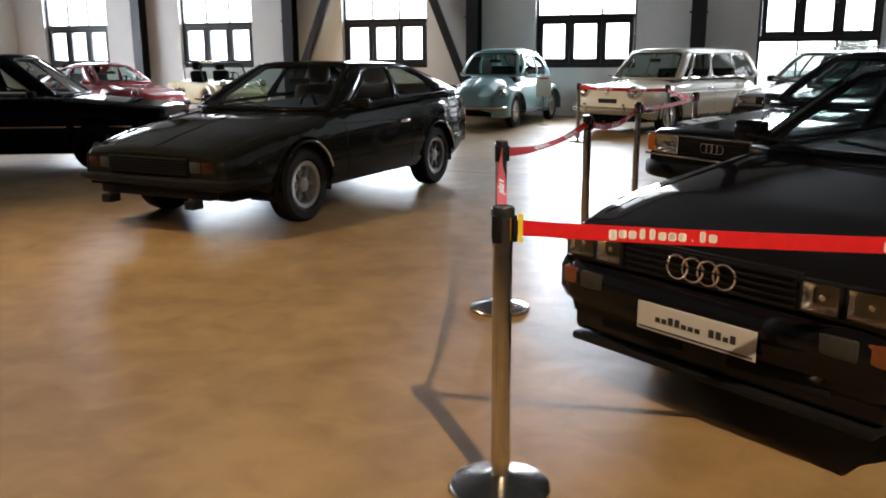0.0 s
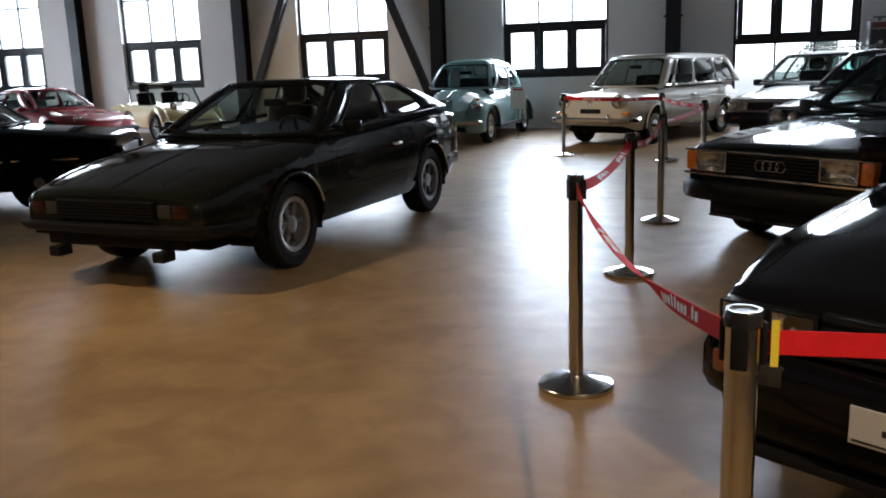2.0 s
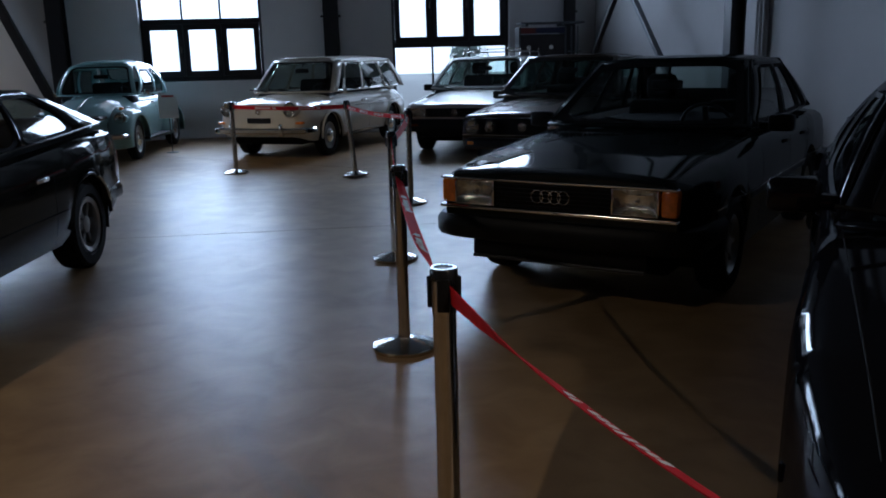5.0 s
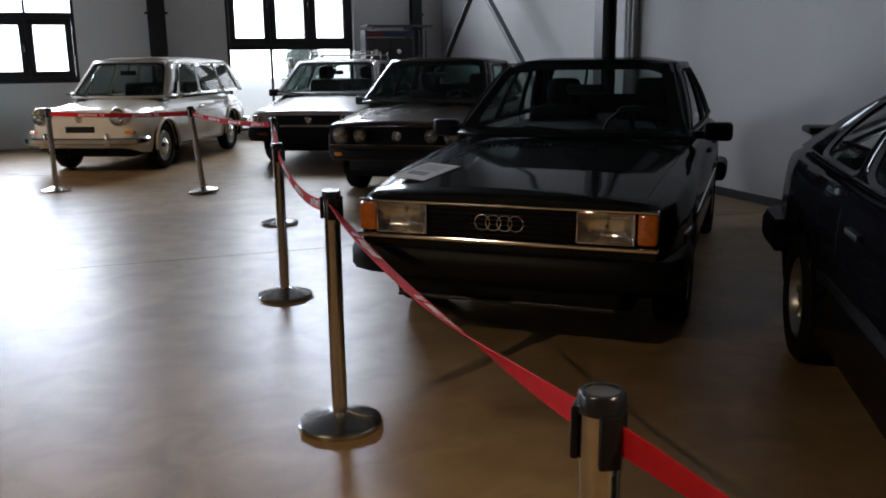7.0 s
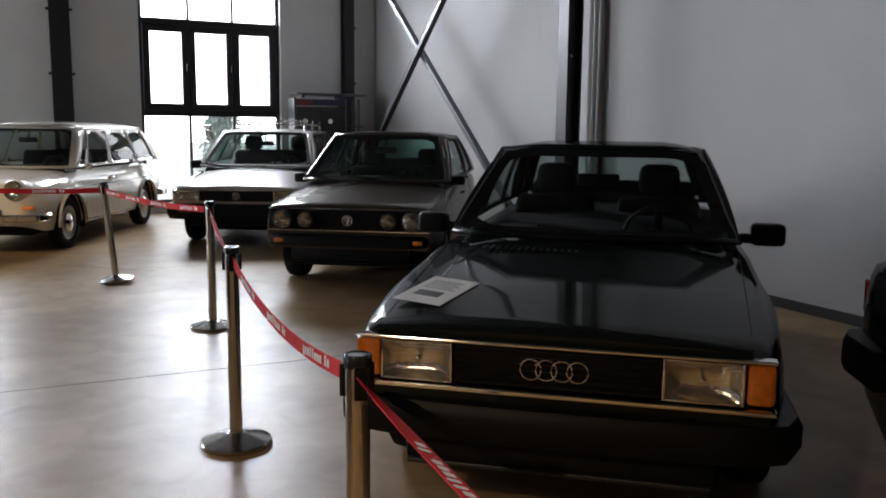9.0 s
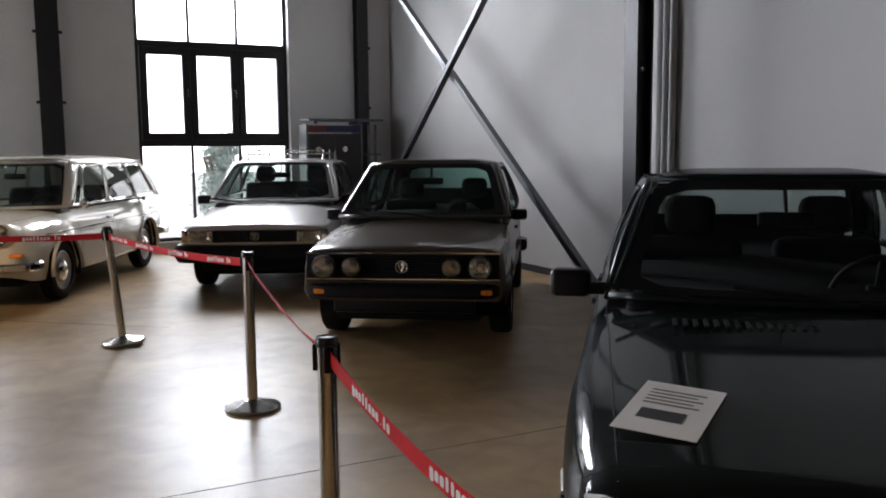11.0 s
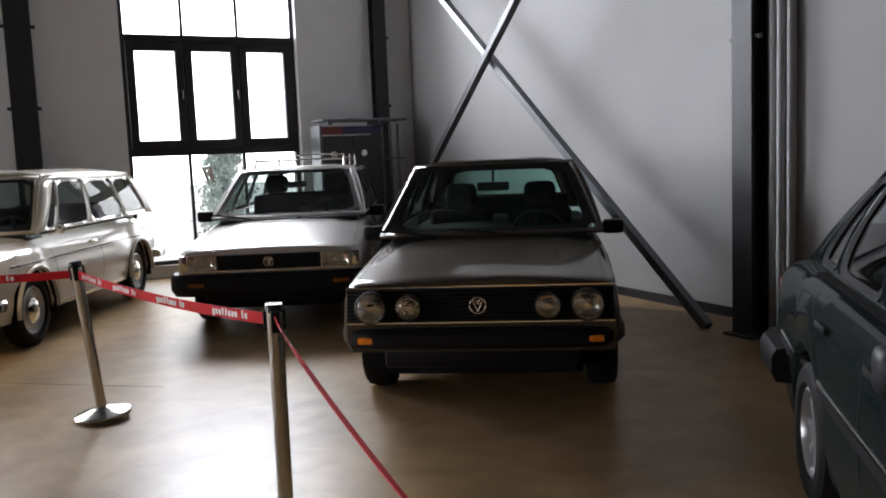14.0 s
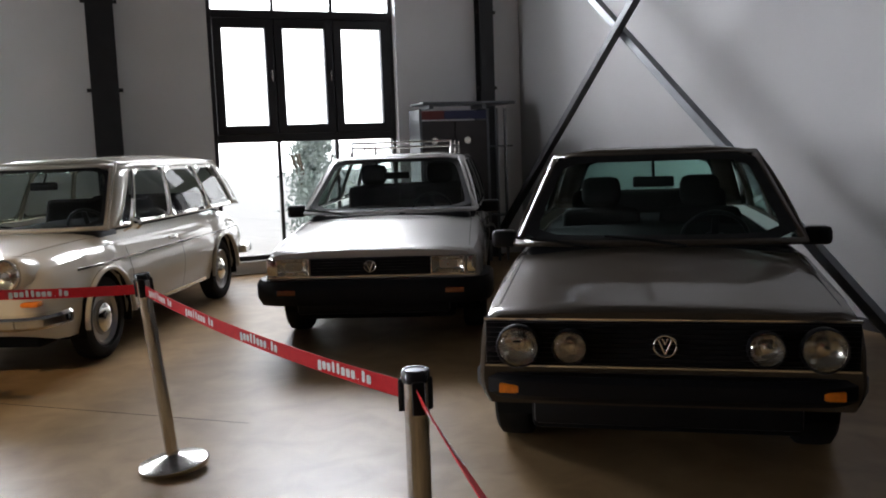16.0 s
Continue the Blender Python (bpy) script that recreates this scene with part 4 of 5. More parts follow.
def saloon():
    spec = dict(L=4.38, W=1.68, fa=0.86, wb=2.54, r=0.295, ra=0.345, under=0.2, mid=0.55, style="eight", tyre=0.175,
                plan=[(0, .725), (.04, .755), (.25, .8), (.6, .835), (3.6, .84), (4.3, .81), (4.38, .78)],
                top=[(0, .79), (.04, .81), (.5, .87), (1.5, .955), (3.6, .97), (4.3, .95), (4.38, .9)],
                shoulder=[(0, .755), (.05, .77), (1.5, .88), (3.6, .9), (4.38, .86)], bottom=[(0, .4), (.45, .36), (.6, .22), (4.0, .22), (4.38, .32)],
                sa=1.5, sra=2.16, src=3.15, sc=3.75, yb=.735, yr=.57, zb=.955, zbr=.98, zr=1.395, zrr=1.39, screen_seal_shade=.045, head=.965, seat_drop=.07, wins=[(.07, .42, .16, .47), (.46, .73, .51, .8), (.765, .9, .83, .94)], rear_v=(.03, .96), rear_side=.05, gutter=GREEN_BLACK, pillar=.022)
    car = make_car("saloon_car", "dark green-black metallic saloon with rectangular headlights and rings badge", (-2.3, 7.26), -129.0, spec, GREEN_BLACK)
    bumper(car, -0.03, 1.57, .38, .53, .07, PLASTIC, wrap=.55)
    rbox(car, "front_apron", -.03, -.56, .56, .26, .39, .1, PLASTIC, .02)
    part("chin_lip", box_bm(-.06, -.012, -.55, .55, .262, .282, .006), STEEL_BLACK, car, "thin dark lip under the bumper")
    grille(car, .004, -.362, .362, .60, .745, 6, slat_mat=PLASTIC)
    part("grille_trim", box_bm(-.01, .046, -.735, .735, .75, .762, .004), CHROME, car, "thin chrome trim over the grille")
    part("grille_trim", box_bm(-.01, .05, -.74, .74, .573, .592, .005), CHROME, car, "thin chrome trim below the grille")
    rings_badge(car, .042, .675, .037, wire=.004)
    for side in (1, -1):
        lamp_block(car, -.004, side * .367, side * .635, .60, .748)
        rbox(car, "turn_signal", -.01, side * .64, side * .735, .60, .748, .1, AMBER, .02, "amber corner indicator", proud=.044)
        door_mirror(car, -1.74, side * .785, .93, side, PLASTIC, 1.0)
    side_trim(car, spec, .45, 4.1, .55, PLASTIC, .045)
    side_trim(car, spec, .45, 4.1, .578, CHROME, .01)
    seam(car, spec, 1.55, .3, .88, .04), seam(car, spec, 2.52, .3, .88, .0), seam(car, spec, 3.2, .64, .9, .12)
    handle(car, spec, 2.38, .8, PLASTIC), handle(car, spec, 3.1, .8, PLASTIC)
    hood_lines(car, spec, .03, 1.5, .66, .74)
    for k in range(14):
        part("cowl_vent", box_bm(-1.26, -1.14, -.5 + k * .035, -.485 + k * .035, deck_z(spec, 1.2, .3) - .004, deck_z(spec, 1.2, .3) + .006), PLASTIC, car)
    wipers(car, spec, .965)
    bumper(car, -4.34, 1.66, .38, .55, .07, PLASTIC, wrap=.5, tail=True)
    for side in (1, -1):
        rbox(car, "tail_lamp", -4.4, side * .42, side * .77, .62, .8, .05, RED_LENS, .01, proud=.03)
    # information sheet lying on the bonnet
    s, y = .4, -.535
    m = car.matrix_basis @ Matrix.Translation((-s, y, deck_z(spec, s, y) + .011)) @ pose(0, 0, 0, -2, 7.5, -18)
    sheet = thing("information_sheet", "white printed information sheet lying on the dark bonnet", "paper", m)
    part("sheet", box_bm(-.16, .16, -.11, .11, 0, .002), PAPER, sheet)
    part("picture_block", box_bm(.02, .08, -.07, .05, .0022, .003), INK, sheet, "small dark printed picture")
    for k in range(5):
        part("text_line", box_bm(-.11 + k * .022, -.104 + k * .022, -.08, .07 - .02 * (k % 2), .0022, .003), STEEL_GREY, sheet)


def hatchback():
    spec = dict(L=3.8, W=1.63, fa=0.8, wb=2.4, r=0.285, ra=0.335, under=0.2, mid=0.5, style="eight", tyre=0.185,
                plan=[(0, .76), (.03, .785), (.3, .8), (3.3, .8), (3.75, .78), (3.8, .76)],
                top=[(0, .80), (.03, .82), (.4, .87), (1.1, .945), (3.5, .95), (3.8, .94)],
                shoulder=[(0, .77), (.05, .78), (1.1, .88), (3.8, .9)], bottom=[(0, .4), (.4, .38), (.5, .22), (3.5, .22), (3.8, .32)],
                sa=1.1, sra=1.78, src=3.2, sc=3.72, yb=.76, yr=.59, zb=.955, zbr=.97, zr=1.43, zrr=1.41, seat_drop=.09, pillar=.02, screen_seal_shade=.05, head=.96, wins=[(.07, .5, .15, .53), (.54, .8, .57, .86)], rear_v=(.12, .9), rear_glass=GREEN_GLASS, bow=0.07)
    car = make_car("hatchback_car", "grey-brown metallic boxy hatchback with twin round headlights in a black grille", (-1.42, 12.12), -123.0, spec, SILVER_BEIGE, GREEN_GLASS)
    bumper(car, -.02, 1.49, .42, .54, .07, PLASTIC, wrap=.5)
    rbox(car, "front_apron", -.02, -.55, .55, .3, .42, .08, PLASTIC, .02)
    g = grille(car, .004, -.745, .745, .575, .765, 9)
    part("grille_frame", box_bm(.0, .02, -.75, .75, .768, .776), CHROME, g)
    part("grille_frame", box_bm(.0, .02, -.75, .75, .565, .573), CHROME, g)
    round_badge(car, .04, .668, .045)
    for side in (1, -1):
        round_lamp(car, .074, side * .6, .668, .092, PLASTIC)
        round_lamp(car, .074, side * .385, .668, .074, PLASTIC)
        rbox(car, "turn_signal", .04, side * .54, side * .69, .455, .495, .05, AMBER, .008, "amber indicator in the bumper", proud=.014)
        door_mirror(car, -1.32, side * .745, .93, side, PLASTIC, .85)
    side_trim(car, spec, .45, 3.6, .5, PLASTIC, .04)
    seam(car, spec, 1.2, .3, .88, .03), seam(car, spec, 2.45, .3, .9, .0)
    handle(car, spec, 2.3, .78, PLASTIC)
    hood_lines(car, spec, .02, 1.08, .7, .7)
    wipers(car, spec, .955)
    bumper(car, -3.76, 1.58, .4, .54, .08, PLASTIC, wrap=.4, tail=True)
    for side in (1, -1):
        rbox(car, "tail_lamp", -3.82, side * .45, side * .74, .64, .8, .05, RED_LENS, .01, proud=.03)


def estate():
    spec = dict(L=4.5, W=1.69, fa=0.88, wb=2.55, r=0.295, ra=0.345, under=0.2, mid=0.52, style="eight", tyre=0.185,
                plan=[(0, .77), (.04, .81), (.4, .84), (4.0, .84), (4.45, .8), (4.5, .78)],
                top=[(0, .77), (.04, .79), (.5, .85), (1.25, .94), (4.3, .95), (4.5, .93)],
                shoulder=[(0, .735), (.05, .75), (1.25, .87), (4.5, .9)], bottom=[(0, .4), (.45, .36), (.55, .22), (4.1, .22), (4.5, .32)],
                sa=1.22, sra=1.95, src=4.0, sc=4.42, yb=.77, yr=.61, zb=.96, zbr=.98, zr=1.43, zrr=1.42, wins=[(.06, .32, .14, .34), (.35, .58, .37, .6), (.63, .9, .64, .93)], pillar=.02, screen_seal_shade=.035, rear_side=.06)
    car = make_car("estate_car", "silver estate car with black bumper and a metal roof rack", (-1.78, 15.3), -114.5, spec, SILVER)
    bumper(car, -.02, 1.64, .36, .56, .09, PLASTIC, wrap=.55)
    rbox(car, "front_apron", -.03, -.58, .58, .28, .37, .1, PLASTIC, .02)
    grille(car, .004, -.45, .45, .585, .715, 6)
    part("grille_trim", box_bm(-.01, .018, -.79, .79, .572, .58), CHROME, car)
    round_badge(car, .035, .652, .042)
    for side in (1, -1):
        lamp_block(car, -.008, side * .455, side * .71, .585, .72)
        rbox(car, "turn_signal", -.02, side * .715, side * .79, .585, .72, .12, LENS, .016, "clear corner indicator", proud=.034)
        rbox(car, "marker_lamp", .07, side * .56, side * .7, .45, .49, .04, AMBER_DARK, .006, proud=.024)
        door_mirror(car, -1.45, side * .78, .93, side, PLASTIC, .95)
    side_trim(car, spec, .45, 4.2, .5, PLASTIC, .05)
    seam(car, spec, 1.32, .3, .88, .03), seam(car, spec, 2.35, .3, .88), seam(car, spec, 3.15, .55, .88, .1)
    hood_lines(car, spec, .03, 1.22, .74, .72)
    wipers(car, spec, .95)
    rack = new("roof_rack")
    rack.parent = car
    rack["label"] = "low tubular metal roof rack"
    for y in (-.5, .5):
        part("rail", tube_bm([(-2.2, y, 1.44), (-2.3, y, 1.53), (-3.9, y, 1.53), (-4.0, y, 1.44)], .014, 8), BRUSHED, rack, smooth=60)
    for x in (-2.3, -2.7, -3.1, -3.5, -3.9):
        part("cross_bar", tube_bm([(x, -.5, 1.53), (x, .5, 1.53)], .011, 8), BRUSHED, rack, smooth=60)
    for x in (-2.3, -3.1, -3.9):
        for y in (-.5, .5):
            part("post", tube_bm([(x, y, 1.44), (x, y, 1.58)], .011, 8), BRUSHED, rack, smooth=60)
    part("rail", tube_bm([(-2.3, -.5, 1.58), (-2.3, .5, 1.58)], .011, 8), BRUSHED, rack, smooth=60)
    bumper(car, -4.46, 1.66, .38, .56, .08, PLASTIC, wrap=.5, tail=True)


def old_estate():
    spec = dict(L=4.4, W=1.64, fa=0.86, wb=2.58, r=0.315, ra=0.365, under=0.22, mid=0.6, style="hubcap", tyre=0.16, round=0.8, tuck=.93, inset=.14,
                plan=[(0, .58), (.03, .65), (.1, .71), (.25, .76), (.6, .79), (3.5, .81), (4.1, .76), (4.3, .68), (4.4, .58)],
                top=[(0, .75), (.03, .81), (.12, .86), (.4, .9), (1.15, .965), (4.0, .97), (4.3, .93), (4.4, .86)],
                shoulder=[(0, .68), (.05, .75), (.2, .81), (1.15, .88), (3.6, .88), (4.3, .78)], bottom=[(0, .36), (.3, .27), (4.0, .27), (4.3, .36)],
                sa=1.1, sra=1.58, src=3.85, sc=4.22, yb=.7, yr=.565, zb=.965, zbr=.965, zr=1.47, zrr=1.46, crown=.075, wins=[(.05, .12, .09, .115), (.132, .36, .127, .36), (.38, .68, .375, .67), (.7, .93, .69, .92)],
                v0=.03, v1=.9, pillar=.022, head=.93, rear_side=.07, rear_v=(.1, .94), side_seal=CHROME, gutter=CREAM, bow=.14, headrest=False, flare=.02)
    car = make_car("classic_estate_car", "cream white classic two-door estate car with chrome hubcaps and round headlights", (-4.71, 15.65), -115.5, spec, CREAM)
    for tail, x in ((False, .05), (True, -4.44)):
        b = bumper(car, x - .03 if not tail else x + .05, 1.52, .4, .5, .06, CHROME, wrap=.3, tail=tail, label="chrome bumper")
        if not tail:
            for side in (1, -1):
                part("overrider", box_bm(.06, .14, side * .42 - .03, side * .42 + .03, .38, .56, .02), CHROME, b, "", 50)
    part("air_intake", box_bm(-.03, .012, -.2, .2, .56, .64, .01), PLASTIC, car, "dark front air intake")
    for side in (1, -1):
        round_lamp(car, .015, side * .53, .765, .108, CHROME, "", -6)
        part("lamp_pod", lathe_bm([(.125, -.3), (.13, -.1), (.124, -.015), (.11, .0)], Matrix.Translation((.007, side * .53, .765)) @ pose(0, 0, 0, 0, 84, 0), 28), CREAM, car, "", 50)
        rbox(car, "turn_signal", -.0, side * .56, side * .72, .545, .585, .1, AMBER, .015, "amber front indicator", proud=-.01)
        mr = part("door_mirror", lathe_bm([(0, -.02), (.04, -.015), (.055, .01), (.05, .02), (0, .02)], Matrix.Translation((-1.35, side * .81, .99)) @ pose(0, 0, 0, 0, -90, 0), 20), CHROME, car, "small round chrome mirror", 50)
        part("stalk", tube_bm([(-1.33, side * .72, .93), (-1.35, side * .8, .97)], .008, 6), CHROME, mr)
    side_trim(car, spec, .5, 4.05, .73, CHROME, .022, label="chrome waist trim")
    side_trim(car, spec, 1.25, 2.95, .295, CHROME, .03, name="sill_trim")
    seam(car, spec, 1.3, .32, .87, -.02), seam(car, spec, 2.35, .32, .87, .0)
    handle(car, spec, 2.2, .79)
    hood_lines(car, spec, .03, 1.06, .42, .62)
    wipers(car, spec, .97)
    round_badge(car, .02, .74, .04)


def beetle():
    spec = dict(L=4.05, W=1.28, fa=0.78, wb=2.4, r=0.32, ra=0.36, under=0.24, mid=0.62, style="hubcap", tyre=0.15, round=1.0, tuck=.92, inset=-.02,
                plan=[(0, .25), (.06, .33), (.3, .44), (.8, .57), (1.25, .66), (3.0, .67), (3.6, .56), (3.95, .36), (4.05, .2)],
                top=[(0, .6), (.06, .72), (.25, .84), (.7, .97), (1.25, 1.02), (3.0, 1.03), (3.5, .95), (3.85, .78), (4.05, .55)],
                shoulder=[(0, .5), (.1, .62), (.4, .76), (1.25, .9), (3.0, .9), (3.6, .78), (4.05, .45)], bottom=[(0, .38), (.3, .3), (3.8, .3), (4.05, .4)],
                sa=1.22, sra=1.62, src=2.75, sc=3.55, yb=.635, ybr=.54, yr=.5, yrr=.45, zb=1.0, zbr=.95, zr=1.46, zrr=1.47, crown=.1, bulge=.05, bow=.1, wins=[(.06, .44, .09, .46), (.49, .75, .53, .86)],
                rear_v=(.42, .86), v1=.84, headrest=False)
    car = make_car("rounded_saloon_car", "pale turquoise rounded old saloon car with bulging wings", (-7.45, 15.85), -93.0, spec, BABY_BLUE)
    for side in (1, -1):
        for a, long, up in ((.78, 1.28, .5), (3.18, 1.3, .5)):
            bm = bmesh.new()

            def wing(u, v):
                q = math.pi * (-0.06 + 1.12 * u)
                w = math.pi / 2 * v
                rad = .37 + .15 * max(0.0, math.cos(w)) ** .8
                return Vector((-a + rad * math.cos(q) * long, side * (.44 + .34 * math.sin(w) ** .9), .32 + rad * math.sin(q)))
            grid_bm(bm, wing, 20, 8)
            f = part("wing", bm, BABY_BLUE, car, "bulging rounded wing", 60)
            mod = f.modifiers.new("thick", "SOLIDIFY")
            mod.thickness = .012
        part("running_board", box_bm(-2.75, -1.2, side * .68 - .1, side * .68 + .1, .27, .31, .012), PLASTIC, car)
        round_lamp(car, -.28, side * .6, .68, .09, CHROME, "", -18)
        part("lamp_pod", lathe_bm([(.1, -.32), (.11, -.1), (.1, -.01)], Matrix.Translation((-.285, side * .6, .68)) @ pose(0, 0, 0, 0, 72, 0), 24), BABY_BLUE, car, "", 50)
        part("turn_signal", box_bm(-.5, -.36, side * .6 - .03, side * .6 + .03, .8, .84, .015), AMBER, car, "", 50)
        part("door_mirror", lathe_bm([(0, -.02), (.05, 0), (.045, .02), (0, .02)], Matrix.Translation((-1.45, side * .72, 1.03)) @ pose(0, 0, 0, 0, -90, 0), 18), CHROME, car, "", 50)
    bumper(car, .02, 1.4, .38, .46, .05, CHROME, wrap=.25, label="chrome bumper")
    bumper(car, -4.06, 1.4, .38, .46, .05, CHROME, wrap=.25, tail=True, label="chrome bumper")
    seam(car, spec, 1.32, .35, .88, .0), seam(car, spec, 2.3, .35, .88, .0)
    handle(car, spec, 2.15, .84)
    panel_line(car, [(-s, .0, deck_z(spec, s, 0) + .004) for s in np.linspace(.1, 1.15, 10)], .018, CHROME, "bonnet_strip")
    m = car.matrix_basis @ Matrix.Translation((-1.6, 1.02, 0))
    sh = thing("sale_sign", "white sale sheet with red heading on a thin metal stand", "sign", m)
    part("sheet", box_bm(-.004, 0, -.16, .16, .58, .98), PAPER, sh)
    part("heading", box_bm(.0005, .002, -.1, .1, .93, .96), RED_LENS, sh, "red printed heading")
    part("stand", tube_bm([(-.012, 0, .02), (-.012, 0, .9)], .008, 8), STEEL_GREY, sh)
    part("foot", lathe_bm([(0, 0), (.1, 0), (.1, .012), (0, .02)], Matrix.Translation((-.012, 0, 0)), 24), STEEL_GREY, sh)


def wedge():
    spec = dict(L=4.35, W=1.76, fa=0.96, wb=2.48, r=0.325, ra=0.385, under=0.26, mid=0.5, inset=.125, style="ring", tyre=0.2, tuck=.94,
                plan=[(0, .70), (.05, .76), (.3, .83), (1.2, .875), (3.6, .88), (4.1, .84), (4.35, .78)],
                top=[(0, .66), (.04, .69), (.4, .78), (.9, .875), (1.5, .94), (3.5, 1.01), (4.2, 1.03), (4.35, .98)],
                shoulder=[(0, .62), (.05, .645), (.55, .755), (1.5, .87), (3.5, .94), (4.35, .93)], bottom=[(0, .38), (.4, .35), (.62, .27), (3.9, .27), (4.35, .42)],
                sa=1.45, sra=2.2, src=3.22, sc=4.1, pillar=.03, head=.96, yb=.775, ybr=.76, yr=.56, zb=.93, zbr=1.02, zr=1.335, zrr=1.315, crown=.035, wins=[(.1, .42, .2, .48), (.46, .78, .52, .9)], bow=.12, rear_v=(.06, .94))
    car = make_car("wedge_coupe", "near-black low wedge-shaped coupe with alloy wheels and pop-up lamps", (-6.545, 5.67), -95.3, spec, WEDGE_PAINT, seats=CLOTH_TAN)
    bumper(car, -0.05, 1.57, .4, .48, .09, PLASTIC, wrap=.4)
    rbox(car, "front_apron", -.04, -.6, .6, .3, .39, .1, PLASTIC, .02)
    grille(car, .0, -.42, .42, .5, .63, 6)
    for side in (1, -1):
        h = rbox(car, "front_lamp", 0.0, side * .43, side * .54, .52, .61, .04, LENS_UNLIT, .008, "clear front lamp", proud=.004)
        rbox(car, "turn_signal", -.0, side * .55, side * .67, .52, .61, .08, AMBER_UNLIT, .008, "amber indicator", proud=.004)
        panel_line(car, [(-x, side * y, deck_z(spec, x, y) + .001) for x, y in ((.16, .36), (.16, .66), (.5, .68), (.5, .36), (.16, .36))], .004)
        door_mirror(car, -1.8, side * .8, .935, side, WEDGE_PAINT, .9)
        part("tow_eye", box_bm(-.06, .06, side * .45 - .05, side * .45 + .05, .235, .305, .012), PLASTIC, car, "small dark lamp under the bumper")
    for a in (.96, 3.44):
        for side in (1, -1):
            pts = [(-a + .385 * math.cos(q), side * .872, .318 + .385 * math.sin(q)) for q in np.linspace(.1, math.pi - .1, 20)]
            part("arch_trim", tube_bm(pts, .016, 8), WEDGE_PAINT, car, "", 60)
            tip = [(-a - .385 * math.cos(q), side * .884, .318 + .385 * math.sin(q)) for q in np.linspace(.35, 1.15, 8)]
            part("arch_brightwork", tube_bm(tip, .011, 8), CHROME, car, "bright lip on the wheel arch", 60)
    side_trim(car, spec, .45, 4.1, .5, WEDGE_PAINT, .03, out=.012)
    seam(car, spec, 1.6, .3, .8, .0), seam(car, spec, 2.82, .3, .88, .06)
    handle(car, spec, 2.68, .76)
    hood_lines(car, spec, .05, 1.45, .7, .73)
    part("bonnet_crease", tube_bm([(-s, 0, deck_z(spec, s, 0) + .0005) for s in np.linspace(.05, 1.35, 10)], .005, 6), WEDGE_PAINT, car)
    wipers(car, spec, .96)
    part("tail_spoiler", box_bm(-4.4, -4.1, -.72, .72, 1.035, 1.065, .014), WEDGE_PAINT, car, "", 40)
    bumper(car, -4.28, 1.62, .42, .54, .05, WEDGE_PAINT, wrap=.4, tail=True)
    for side in (1, -1):
        rbox(car, "tail_lamp", -4.36, side * .4, side * .76, .62, .78, .05, RED_LENS, .01, proud=.03)


def black_saloon():
    spec = dict(L=4.4, W=1.68, fa=0.85, wb=2.55, r=0.31, ra=0.355, under=0.2, mid=0.5, style="dark", tyre=0.18,
                plan=[(0, .76), (.05, .8), (.5, .83), (3.7, .84), (4.3, .79), (4.4, .76)], top=[(0, .76), (.05, .8), (.5, .86), (1.35, .94), (3.7, .95), (4.4, .9)],
                shoulder=[(0, .72), (.05, .76), (1.35, .88), (4.4, .86)], bottom=[(0, .32), (.3, .24), (4.0, .24), (4.4, .34)],
                sa=1.3, sra=1.95, src=3.1, sc=3.8, yb=.77, yr=.58, zb=.93, zbr=.95, zr=1.42, side_seal=CHROME, wins=[(.08, .47, .15, .5), (.52, .86, .55, .9)])
    car = make_car("black_two_door_car", "glossy black two-door car with a paper sheet in the side window", (-9.45, 9.72), 27.0, spec, BLACK)
    bumper(car, -.03, 1.62, .38, .5, .06, PLASTIC, wrap=.4)
    for side in (1, -1):
        round_lamp(car, .03, side * .6, .6, .075, PLASTIC)
        handle(car, spec, 2.55, .78)
        door_mirror(car, -1.55, side * .77, .92, side, PLASTIC, .8)
    grille(car, .0, -.45, .45, .54, .66, 6)
    side_trim(car, spec, .4, 4.2, .56, CHROME, .02)
    seam(car, spec, 1.42, .3, .88), seam(car, spec, 2.7, .3, .88)
    m = car.matrix_basis @ Matrix.Translation((-2.35, -.775, 1.08)) @ pose(0, 0, 0, -24, 0, 0)
    sh = thing("window_sheet", "white paper sheet in the side window of the black car", "paper", m)
    part("sheet", box_bm(-.11, .11, -.004, 0, -.13, .13), PAPER, sh)


